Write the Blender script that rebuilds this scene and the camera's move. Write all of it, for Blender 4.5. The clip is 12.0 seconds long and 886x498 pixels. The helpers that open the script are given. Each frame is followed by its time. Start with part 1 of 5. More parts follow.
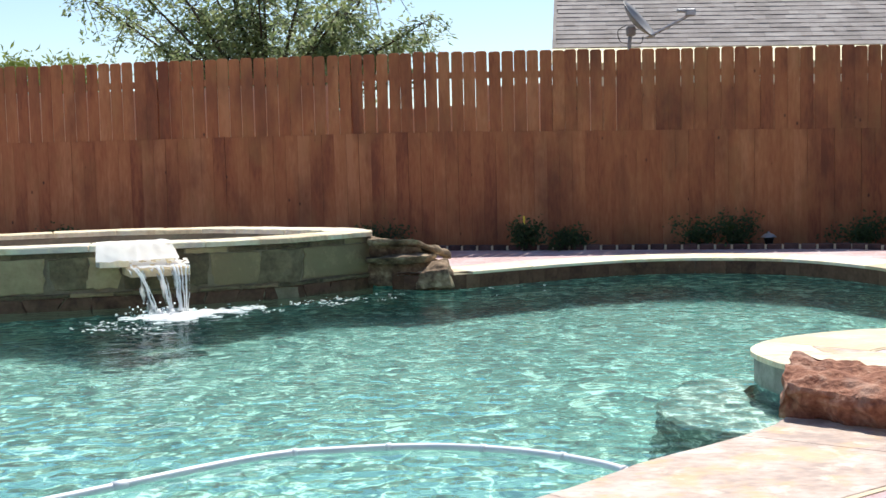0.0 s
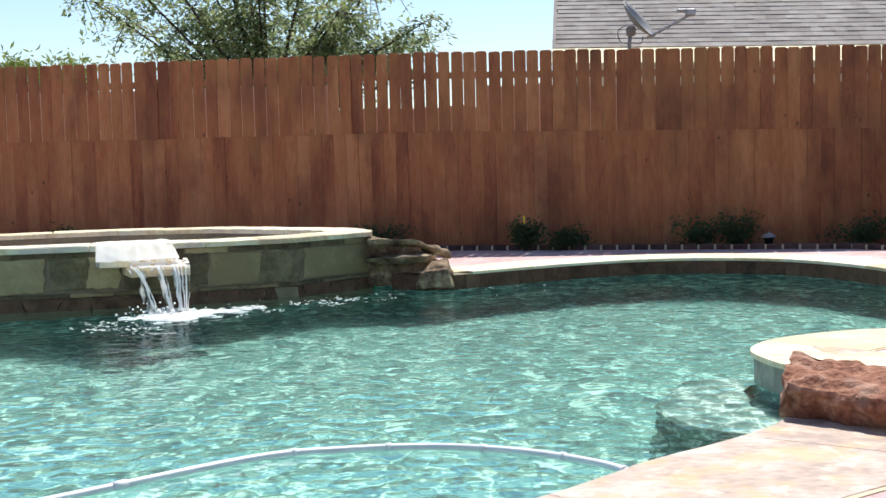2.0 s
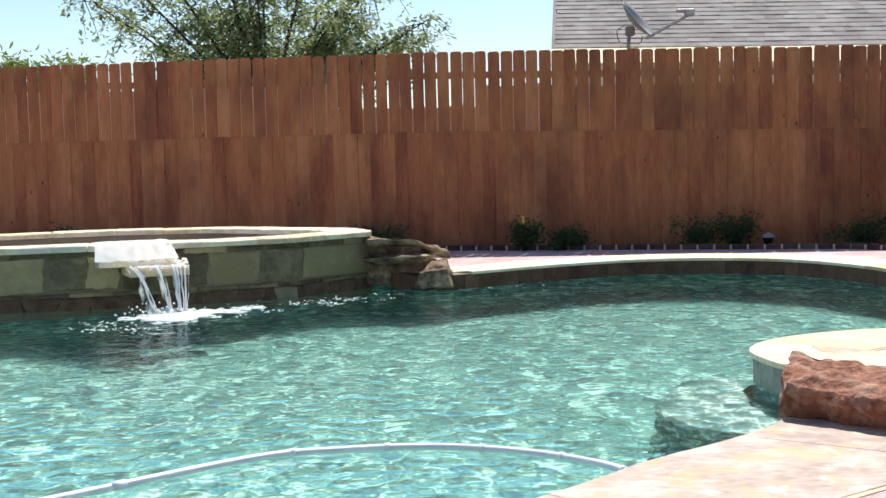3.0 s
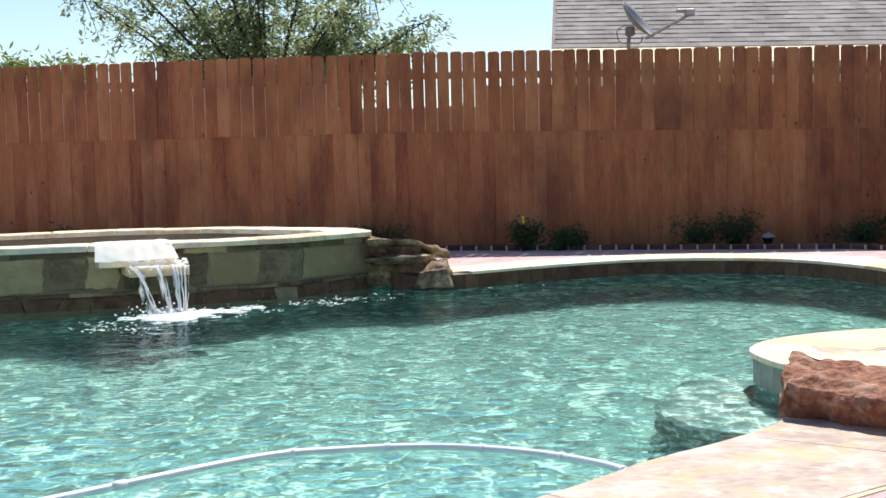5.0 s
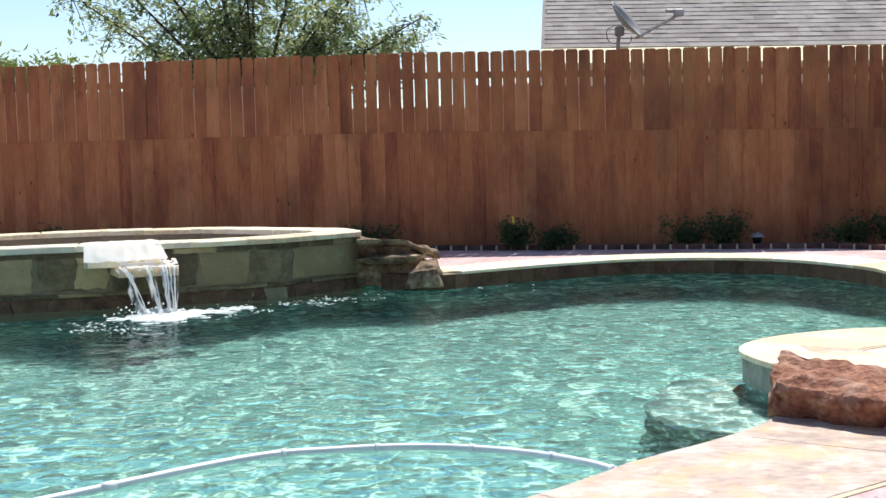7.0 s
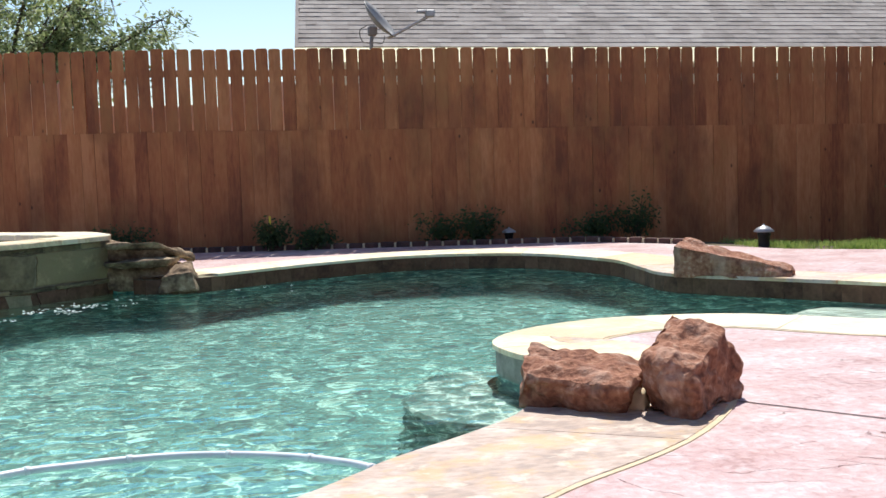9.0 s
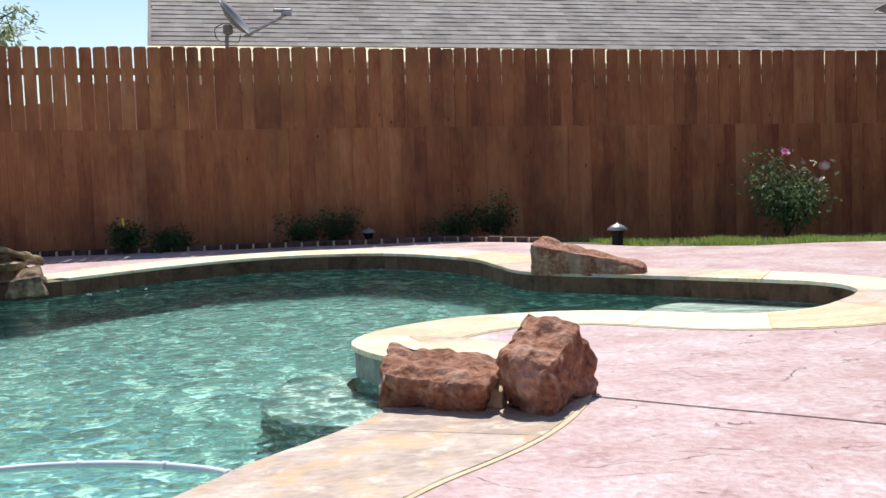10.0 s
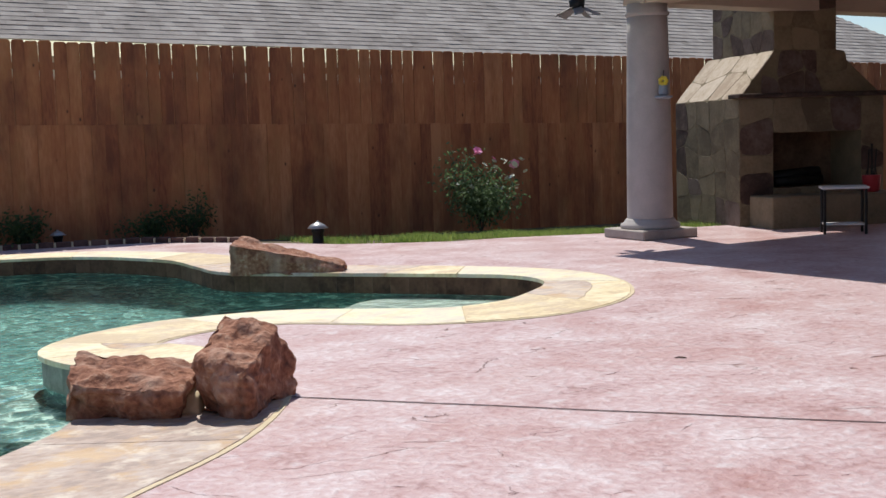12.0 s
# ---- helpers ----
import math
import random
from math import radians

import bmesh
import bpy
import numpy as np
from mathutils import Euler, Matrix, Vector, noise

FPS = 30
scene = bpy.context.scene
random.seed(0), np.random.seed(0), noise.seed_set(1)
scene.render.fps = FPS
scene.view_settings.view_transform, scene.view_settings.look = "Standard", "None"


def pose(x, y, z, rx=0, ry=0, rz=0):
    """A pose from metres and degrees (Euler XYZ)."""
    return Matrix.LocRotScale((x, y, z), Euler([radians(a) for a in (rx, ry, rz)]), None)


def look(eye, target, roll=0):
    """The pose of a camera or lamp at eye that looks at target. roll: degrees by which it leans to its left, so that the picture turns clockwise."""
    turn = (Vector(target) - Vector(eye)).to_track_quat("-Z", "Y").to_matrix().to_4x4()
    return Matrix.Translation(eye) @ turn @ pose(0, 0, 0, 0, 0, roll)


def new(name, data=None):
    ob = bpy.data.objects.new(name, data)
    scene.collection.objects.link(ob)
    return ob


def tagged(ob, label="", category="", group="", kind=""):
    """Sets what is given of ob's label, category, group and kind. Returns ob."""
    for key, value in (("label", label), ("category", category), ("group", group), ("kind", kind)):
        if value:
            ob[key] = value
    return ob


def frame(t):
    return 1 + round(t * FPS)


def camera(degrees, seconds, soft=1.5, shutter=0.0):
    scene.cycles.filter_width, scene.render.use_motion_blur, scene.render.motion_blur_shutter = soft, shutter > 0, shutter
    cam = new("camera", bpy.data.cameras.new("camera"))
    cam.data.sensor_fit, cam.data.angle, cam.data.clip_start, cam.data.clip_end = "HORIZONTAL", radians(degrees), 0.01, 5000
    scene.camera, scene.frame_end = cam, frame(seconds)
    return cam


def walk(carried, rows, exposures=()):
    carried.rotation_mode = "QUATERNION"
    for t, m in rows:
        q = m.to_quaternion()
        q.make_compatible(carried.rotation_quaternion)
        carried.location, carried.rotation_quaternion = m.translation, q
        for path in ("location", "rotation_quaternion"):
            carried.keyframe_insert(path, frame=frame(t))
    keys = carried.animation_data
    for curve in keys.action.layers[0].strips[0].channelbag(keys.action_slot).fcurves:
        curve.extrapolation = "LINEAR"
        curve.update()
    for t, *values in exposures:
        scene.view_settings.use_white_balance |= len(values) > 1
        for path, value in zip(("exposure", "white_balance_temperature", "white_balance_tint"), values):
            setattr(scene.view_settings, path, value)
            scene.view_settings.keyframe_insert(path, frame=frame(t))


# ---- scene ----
cam = camera(41.0, 12.0, soft=1.5)
EYE = 1.064
PATH = [
    (0.0, pose(0.000, 0.000, 1.064, 85.802, 1.403, -0.170)),
    (2.8, pose(0.000, 0.000, 1.064, 85.802, 1.403, -0.170)),
    (3.0, pose(0.000, 0.000, 1.064, 85.802, 1.403, -0.210)),
    (6.7, pose(0.000, 0.000, 1.064, 85.802, 1.403, -0.210)),
    (8.3, pose(0.019, 0.016, 1.064, 85.540, 1.795, -8.460)),
    (8.5, pose(0.022, 0.018, 1.065, 85.492, 1.818, -9.592)),
    (9.0, pose(0.029, 0.023, 1.065, 85.412, 1.862, -12.326)),
    (9.5, pose(0.038, 0.028, 1.065, 85.306, 1.888, -15.623)),
    (10.0, pose(0.047, 0.033, 1.065, 85.196, 1.911, -19.075)),
    (10.5, pose(0.058, 0.037, 1.065, 85.079, 1.957, -23.076)),
    (11.0, pose(0.069, 0.041, 1.065, 84.955, 1.930, -26.705)),
    (11.5, pose(0.078, 0.044, 1.066, 84.800, 1.850, -30.085)),
    (12.0, pose(0.088, 0.046, 1.066, 84.655, 1.815, -33.384)),
]
walk(cam, PATH, exposures=((0.0, 0.42), (6.7, 0.42), (8.3, 0.38), (9.5, 0.28), (10.5, 0.12), (12.0, -0.10)))

# ---- world and sun ----
SUN_AZ, SUN_EL = math.radians(15.5), math.radians(60)      # clockwise from +y, above the horizon
world = bpy.data.worlds.new("world")
scene.world = world
world.use_nodes = True
wn = world.node_tree
sky = wn.nodes.new("ShaderNodeTexSky")
sky.sky_type, sky.sun_disc = "NISHITA", False
sky.sun_elevation, sky.sun_rotation = SUN_EL, SUN_AZ
sky.air_density, sky.dust_density, sky.ozone_density = 1.0, 0.4, 3.0
wn.nodes["Background"].inputs[1].default_value = 0.12
wn.links.new(sky.outputs[0], wn.nodes["Background"].inputs[0])
sun = new("sun", bpy.data.lights.new("sun", "SUN"))
sun.data.energy, sun.data.angle, sun.data.color = 5.0, math.radians(0.6), (1.0, 0.95, 0.86)
to_sun = Vector((math.sin(SUN_AZ) * math.cos(SUN_EL), math.cos(SUN_AZ) * math.cos(SUN_EL), math.sin(SUN_EL)))
sun.matrix_world = look(to_sun * 40, (0, 0, 0))


# ---- materials ----
def material(name, colours, scale=6.0, rough=0.8, bump=0.3, bump_scale=40.0, stretch=(1, 1, 1), vary=0.0, metal=0.0, fine=0.35, spec=0.5, span=0.44):
    """Two scales of noise between the given colours, relief, and a shift for each piece."""
    m = bpy.data.materials.new(name)
    m.use_nodes = True
    nt = m.node_tree
    n, l = nt.nodes, nt.links
    bsdf = n["Principled BSDF"]
    co = n.new("ShaderNodeTexCoord")
    mp = n.new("ShaderNodeMapping")
    mp.inputs["Scale"].default_value = stretch
    info = n.new("ShaderNodeObjectInfo")
    shift = n.new("ShaderNodeVectorMath")
    shift.operation = "MULTIPLY_ADD"
    l.new(info.outputs["Random"], shift.inputs[0])
    shift.inputs[1].default_value = (37.0, 61.0, 23.0) if vary else (0.0, 0.0, 0.0)
    l.new(co.outputs["Object"], shift.inputs[2])
    l.new(shift.outputs[0], mp.inputs[0])
    a = n.new("ShaderNodeTexNoise")
    a.inputs["Scale"].default_value, a.inputs["Detail"].default_value, a.inputs["Roughness"].default_value = scale, 6, 0.6
    b = n.new("ShaderNodeTexNoise")
    b.inputs["Scale"].default_value, b.inputs["Detail"].default_value = bump_scale, 5
    l.new(mp.outputs[0], a.inputs[0])
    l.new(mp.outputs[0], b.inputs[0])
    mix = n.new("ShaderNodeMath")
    mix.operation = "MULTIPLY_ADD"
    l.new(b.outputs["Fac"], mix.inputs[0])
    mix.inputs[1].default_value = fine
    l.new(a.outputs["Fac"], mix.inputs[2])
    sub = n.new("ShaderNodeMath")
    sub.operation = "MULTIPLY_ADD"
    l.new(info.outputs["Random"], sub.inputs[0])
    sub.inputs[1].default_value = vary
    l.new(mix.outputs[0], sub.inputs[2])
    off = n.new("ShaderNodeMath")
    off.operation = "SUBTRACT"
    l.new(sub.outputs[0], off.inputs[0])
    off.inputs[1].default_value = fine / 2 + vary / 2
    ramp = n.new("ShaderNodeValToRGB")
    while len(ramp.color_ramp.elements) < len(colours):
        ramp.color_ramp.elements.new(0.5)
    for i, c in enumerate(colours):
        e = ramp.color_ramp.elements[i]
        e.position, e.color = 0.5 - span / 2 + span * i / max(1, len(colours) - 1), (*c, 1)
    l.new(off.outputs[0], ramp.inputs[0])
    l.new(ramp.outputs[0], bsdf.inputs["Base Color"])
    bp = n.new("ShaderNodeBump")
    bp.inputs["Strength"].default_value, bp.inputs["Distance"].default_value = bump, 0.02
    l.new(mix.outputs[0], bp.inputs["Height"])
    l.new(bp.outputs[0], bsdf.inputs["Normal"])
    bsdf.inputs["Roughness"].default_value, bsdf.inputs["Metallic"].default_value = rough, metal
    bsdf.inputs["Specular IOR Level"].default_value = spec
    return m


def water_material(name, tint, small, large, gloss=0.75):
    """Rippled clear water: refraction below, gloss by Fresnel on top."""
    m = bpy.data.materials.new(name)
    m.use_nodes = True
    n, l = m.node_tree.nodes, m.node_tree.links
    n.remove(n["Principled BSDF"])
    refr = n.new("ShaderNodeBsdfRefraction")
    refr.inputs["Color"].default_value, refr.inputs["IOR"].default_value, refr.inputs["Roughness"].default_value = (*tint, 1), 1.33, 0.0
    glos = n.new("ShaderNodeBsdfGlossy")
    glos.inputs["Roughness"].default_value = 0.03
    fres = n.new("ShaderNodeFresnel")
    fres.inputs["IOR"].default_value = 1.33
    amount_of = n.new("ShaderNodeMath")
    amount_of.operation = "MULTIPLY"
    amount_of.inputs[1].default_value = gloss
    both = n.new("ShaderNodeMixShader")
    co = n.new("ShaderNodeTexCoord")
    mp = n.new("ShaderNodeMapping")
    mp.inputs["Scale"].default_value = (1.15, 1.1, 1)
    l.new(co.outputs["Object"], mp.inputs[0])
    h = None
    for sc, amount in ((3.8, large), (9.0, small), (22.0, small * 0.10)):
        t = n.new("ShaderNodeTexNoise")
        t.inputs["Scale"].default_value, t.inputs["Detail"].default_value, t.inputs["Distortion"].default_value = sc, 0, 0.0
        l.new(mp.outputs[0], t.inputs[0])
        bp = n.new("ShaderNodeBump")
        bp.inputs["Strength"].default_value, bp.inputs["Distance"].default_value = 1.0, amount
        l.new(t.outputs["Fac"], bp.inputs["Height"])
        if h:
            l.new(h.outputs[0], bp.inputs["Normal"])
        h = bp
    for node in (refr, glos, fres):
        l.new(h.outputs[0], node.inputs["Normal"])
    l.new(fres.outputs[0], amount_of.inputs[0])
    l.new(amount_of.outputs[0], both.inputs[0])
    l.new(refr.outputs[0], both.inputs[1])
    l.new(glos.outputs[0], both.inputs[2])
    l.new(both.outputs[0], n["Material Output"].inputs[0])
    return m


def leaf_material(name, colours, scale, through_light=0.45):
    """Leaves that let some light through."""
    m = material(name, colours, scale, 0.55, 0.1, 20)
    n, l = m.node_tree.nodes, m.node_tree.links
    ramp = [x for x in n if x.bl_idname == "ShaderNodeValToRGB"][0]
    tr = n.new("ShaderNodeBsdfTranslucent")
    mix = n.new("ShaderNodeMixShader")
    mix.inputs[0].default_value = through_light
    l.new(ramp.outputs[0], tr.inputs["Color"])
    l.new(n["Principled BSDF"].outputs[0], mix.inputs[1])
    l.new(tr.outputs[0], mix.inputs[2])
    l.new(mix.outputs[0], n["Material Output"].inputs[0])
    geo = n.new("ShaderNodeNewGeometry")
    ma = [k.to_node for x in n if x.bl_idname == "ShaderNodeObjectInfo" for k in x.outputs["Random"].links if k.to_node.bl_idname == "ShaderNodeMath"][0]
    l.new(geo.outputs["Random Per Island"], ma.inputs[0])
    ma.inputs[1].default_value = 0.35
    return m


M_FENCE = material("cedar", [(0.225, 0.067, 0.029), (0.345, 0.116, 0.045), (0.41, 0.155, 0.061), (0.49, 0.21, 0.092)], 1.3, 0.85, 0.3, 18, (2, 2, 0.4), 0.22, fine=0.4)


def add_knots(m, scale, size, dark):
    """Dark knots, few to a board."""
    n, l = m.node_tree.nodes, m.node_tree.links
    bsdf = n["Principled BSDF"]
    info = [x for x in n if x.bl_idname == "ShaderNodeVectorMath"][0]
    squeeze = n.new("ShaderNodeMapping")
    squeeze.inputs["Scale"].default_value = (1.0, 1.0, 0.6)
    l.new(info.outputs[0], squeeze.inputs[0])
    vor = n.new("ShaderNodeTexVoronoi")
    vor.inputs["Scale"].default_value = scale
    l.new(squeeze.outputs[0], vor.inputs["Vector"])
    rg = n.new("ShaderNodeMapRange")
    rg.inputs["From Min"].default_value, rg.inputs["From Max"].default_value = size * 0.4, size
    rg.inputs["To Min"].default_value, rg.inputs["To Max"].default_value = 0.85, 0.0
    l.new(vor.outputs["Distance"], rg.inputs["Value"])
    mix = n.new("ShaderNodeMix")
    mix.data_type = "RGBA"
    l.new(rg.outputs[0], mix.inputs["Factor"])
    l.new(bsdf.inputs["Base Color"].links[0].from_socket, mix.inputs[6])
    mix.inputs[7].default_value = (*dark, 1)
    l.new(mix.outputs[2], bsdf.inputs["Base Color"])


def add_patches(m, scale, lo, hi, colour, amount):
    """Uneven stain that runs on from board to board."""
    n, l = m.node_tree.nodes, m.node_tree.links
    bsdf = n["Principled BSDF"]
    geo = n.new("ShaderNodeNewGeometry")
    mp = n.new("ShaderNodeMapping")
    mp.inputs["Scale"].default_value = (1.0, 1.0, 0.45)
    l.new(geo.outputs["Position"], mp.inputs[0])
    no = n.new("ShaderNodeTexNoise")
    no.inputs["Scale"].default_value, no.inputs["Detail"].default_value, no.inputs["Roughness"].default_value = scale, 5, 0.6
    l.new(mp.outputs[0], no.inputs[0])
    rg = n.new("ShaderNodeMapRange")
    rg.inputs["From Min"].default_value, rg.inputs["From Max"].default_value = lo, hi
    rg.inputs["To Min"].default_value, rg.inputs["To Max"].default_value = 0.0, amount
    l.new(no.outputs["Fac"], rg.inputs["Value"])
    mix = n.new("ShaderNodeMix")
    mix.data_type = "RGBA"
    l.new(rg.outputs[0], mix.inputs["Factor"])
    l.new(bsdf.inputs["Base Color"].links[0].from_socket, mix.inputs[6])
    mix.inputs[7].default_value = (*colour, 1)
    l.new(mix.outputs[2], bsdf.inputs["Base Color"])


add_patches(M_FENCE, 1.9, 0.48, 0.70, (0.13, 0.042, 0.022), 0.75)
add_patches(M_FENCE, 2.7, 0.52, 0.70, (0.33, 0.15, 0.055), 0.6)
add_knots(M_FENCE, 4.3, 0.078, (0.05, 0.018, 0.010))
# pale board colour imitates the sunlit picket edges inside the gaps
M_REAR = material("pale_backdrop_board", [(0.58, 0.42, 0.28), (0.68, 0.50, 0.35), (0.76, 0.60, 0.44)], 2.0, 0.9, 0.3, 18, (2, 2, 0.3), 0.2)
M_RAIL = material("rail_wood", [(0.34, 0.13, 0.06), (0.50, 0.22, 0.11)], 3.0, 0.9, 0.25, 30, (0.3, 3, 3))
M_DECK = material("stamped_concrete", [(0.35, 0.20, 0.19), (0.48, 0.32, 0.32), (0.545, 0.415, 0.418), (0.64, 0.555, 0.565)], 2.3, 0.50, 0.8, 24, (1, 1, 1), fine=0.8, span=0.5)


def add_seams(m, scale, dark, strength):
    """Stamped slate seams: broken thin cracks that come and go, sunk into the surface."""
    n, l = m.node_tree.nodes, m.node_tree.links
    bsdf = n["Principled BSDF"]
    co = n.new("ShaderNodeTexCoord")
    wob = n.new("ShaderNodeTexNoise")
    wob.inputs["Scale"].default_value, wob.inputs["Detail"].default_value = 2.2, 6
    l.new(co.outputs["Object"], wob.inputs[0])
    add = n.new("ShaderNodeVectorMath")
    add.operation = "MULTIPLY_ADD"
    l.new(wob.outputs["Color"], add.inputs[0])
    add.inputs[1].default_value = (0.55, 0.55, 0.0)
    grain = n.new("ShaderNodeMapping")
    grain.vector_type = "TEXTURE"
    grain.inputs["Rotation"].default_value = (0, 0, math.radians(-28))
    grain.inputs["Scale"].default_value = (1.9, 0.6, 1)
    l.new(co.outputs["Object"], grain.inputs[0])
    l.new(grain.outputs[0], add.inputs[2])
    vor = n.new("ShaderNodeTexVoronoi")
    vor.feature = "DISTANCE_TO_EDGE"
    vor.inputs["Scale"].default_value = scale
    l.new(add.outputs[0], vor.inputs["Vector"])
    line = n.new("ShaderNodeMapRange")
    line.inputs["From Min"].default_value, line.inputs["From Max"].default_value = 0.002, 0.009
    line.inputs["To Min"].default_value, line.inputs["To Max"].default_value = 1.0, 0.0
    l.new(vor.outputs["Distance"], line.inputs["Value"])
    gate = n.new("ShaderNodeTexNoise")
    gate.inputs["Scale"].default_value, gate.inputs["Detail"].default_value = 3.6, 4
    l.new(co.outputs["Object"], gate.inputs[0])
    g = n.new("ShaderNodeMapRange")
    g.inputs["From Min"].default_value, g.inputs["From Max"].default_value = 0.53, 0.60
    l.new(gate.outputs["Fac"], g.inputs["Value"])
    amt = n.new("ShaderNodeMath")
    amt.operation = "MULTIPLY"
    l.new(line.outputs[0], amt.inputs[0])
    l.new(g.outputs[0], amt.inputs[1])
    mix = n.new("ShaderNodeMix")
    mix.data_type = "RGBA"
    old = bsdf.inputs["Base Color"].links[0].from_socket
    l.new(amt.outputs[0], mix.inputs["Factor"])
    l.new(old, mix.inputs[6])
    mix.inputs[7].default_value = (*dark, 1)
    l.new(mix.outputs[2], bsdf.inputs["Base Color"])
    bp = n.new("ShaderNodeBump")
    bp.invert = True
    bp.inputs["Strength"].default_value, bp.inputs["Distance"].default_value = strength, 0.02
    l.new(amt.outputs[0], bp.inputs["Height"])
    l.new(bsdf.inputs["Normal"].links[0].from_socket, bp.inputs["Normal"])
    l.new(bp.outputs[0], bsdf.inputs["Normal"])


add_patches(M_DECK, 1.3, 0.50, 0.68, (0.40, 0.205, 0.185), 0.55)
add_patches(M_DECK, 6.5, 0.57, 0.70, (0.62, 0.56, 0.57), 0.7)
add_patches(M_DECK, 4.1, 0.62, 0.74, (0.36, 0.16, 0.14), 0.5)
add_seams(M_DECK, 2.4, (0.27, 0.15, 0.13), 0.7)
M_COPING = material("flagstone", [(0.56, 0.43, 0.27), (0.68, 0.55, 0.33), (0.74, 0.64, 0.42), (0.77, 0.70, 0.50), (0.66, 0.60, 0.48)], 3.0, 0.6, 0.7, 20, (1, 1.8, 1), 0.4, fine=0.6)
add_patches(M_COPING, 3.1, 0.52, 0.66, (0.56, 0.45, 0.36), 0.6)
M_COPING_ROSE = material("rose_flagstone", [(0.33, 0.25, 0.21), (0.43, 0.32, 0.26), (0.49, 0.40, 0.35), (0.60, 0.49, 0.38)], 3.4, 0.6, 0.9, 17, (1, 1.6, 1), 0.25, fine=0.7)
add_patches(M_COPING_ROSE, 4.5, 0.5, 0.62, (0.56, 0.36, 0.17), 0.65)
add_patches(M_COPING_ROSE, 7.5, 0.56, 0.66, (0.68, 0.60, 0.50), 0.7)
M_GROUT = material("cream_grout", [(0.52, 0.42, 0.28), (0.66, 0.56, 0.38)], 6.0, 0.9, 0.4, 40)
M_ROCK = material("red_sandstone", [(0.12, 0.045, 0.028), (0.235, 0.096, 0.056), (0.34, 0.16, 0.098), (0.50, 0.31, 0.22)], 7.0, 0.95, 1.0, 34, fine=0.8, span=0.52)
add_patches(M_ROCK, 6.0, 0.50, 0.66, (0.50, 0.34, 0.26), 0.55)
M_LEDGE = material("brown_ledge_stone", [(0.05, 0.03, 0.02), (0.13, 0.085, 0.05), (0.26, 0.18, 0.11), (0.42, 0.33, 0.22)], 5.0, 0.95, 0.8, 24, fine=0.5)
M_SPA_STONE = material("limestone", [(0.23, 0.18, 0.092), (0.34, 0.265, 0.14), (0.43, 0.345, 0.19)], 3.0, 0.9, 0.4, 30, (1, 1, 1), 0.5)
M_SPA_DARK = material("weathered_and_shadow_limestone", [(0.065, 0.050, 0.026), (0.135, 0.105, 0.055), (0.235, 0.18, 0.10)], 6.0, 0.9, 0.5, 30, (1, 1, 1), 0.4)
M_MORTAR = material("mortar", [(0.17, 0.135, 0.085), (0.27, 0.22, 0.145)], 8.0, 0.95, 0.4, 50)
M_TILE = material("waterline_tile", [(0.050, 0.024, 0.015), (0.115, 0.058, 0.036), (0.175, 0.095, 0.060)], 5.0, 0.6, 0.2, 30, (1, 1, 1), 0.15, spec=0.2)
M_TILE_PALE = material("pale_tile", [(0.13, 0.135, 0.11), (0.23, 0.23, 0.19), (0.33, 0.32, 0.27)], 7.0, 0.7, 0.3, 40, (1, 1, 1), 0.1)
# pale cells stand in for the light network that ripples throw on the floor
M_PLASTER = material("caustic_painted_plaster", [(0.028, 0.105, 0.108), (0.058, 0.175, 0.164), (0.096, 0.242, 0.212), (0.150, 0.312, 0.264), (0.45, 0.67, 0.56)], 7.5, 0.8, 0.1, 22, fine=0.40, span=0.25)
# palest tone paints white ripple light onto the step
M_STEP = material("ripple_light_step_plaster", [(0.04, 0.125, 0.12), (0.11, 0.22, 0.195), (0.18, 0.285, 0.25), (0.56, 0.67, 0.58)], 9.0, 0.8, 0.2, 32, fine=0.5, span=0.24)
M_SHELF = material("pale_shelf_plaster", [(0.30, 0.36, 0.32), (0.44, 0.49, 0.43), (0.58, 0.62, 0.54)], 7.0, 0.8, 0.1, 26, fine=0.5)
M_WATER = water_material("pool_water", (0.83, 0.95, 0.985), 0.0078, 0.0098, 0.95)


def streak_material(name):
    m = material(name, [(0.70, 0.74, 0.76), (0.92, 0.94, 0.95)], 20, 0.25, 0.6, 40, (1, 1, 0.15))
    n, l = m.node_tree.nodes, m.node_tree.links
    co = n.new("ShaderNodeTexCoord")
    mp = n.new("ShaderNodeMapping")
    mp.inputs["Scale"].default_value = (1, 1, 0.16)
    no = n.new("ShaderNodeTexNoise")
    no.inputs["Scale"].default_value, no.inputs["Detail"].default_value = 17, 4
    rg = n.new("ShaderNodeMapRange")
    rg.inputs["From Min"].default_value, rg.inputs["From Max"].default_value = 0.44, 0.60
    tr = n.new("ShaderNodeBsdfTransparent")
    mix = n.new("ShaderNodeMixShader")
    l.new(co.outputs["Object"], mp.inputs[0])
    l.new(mp.outputs[0], no.inputs[0])
    l.new(no.outputs["Fac"], rg.inputs["Value"])
    l.new(rg.outputs[0], mix.inputs[0])
    l.new(tr.outputs[0], mix.inputs[1])
    l.new(n["Principled BSDF"].outputs[0], mix.inputs[2])
    l.new(mix.outputs[0], n["Material Output"].inputs[0])
    return m


M_STREAK = streak_material("broken_water")
M_FOAM = material("foam", [(0.92, 0.93, 0.93), (0.97, 0.97, 0.97)], 20, 0.6, 0.3, 50)


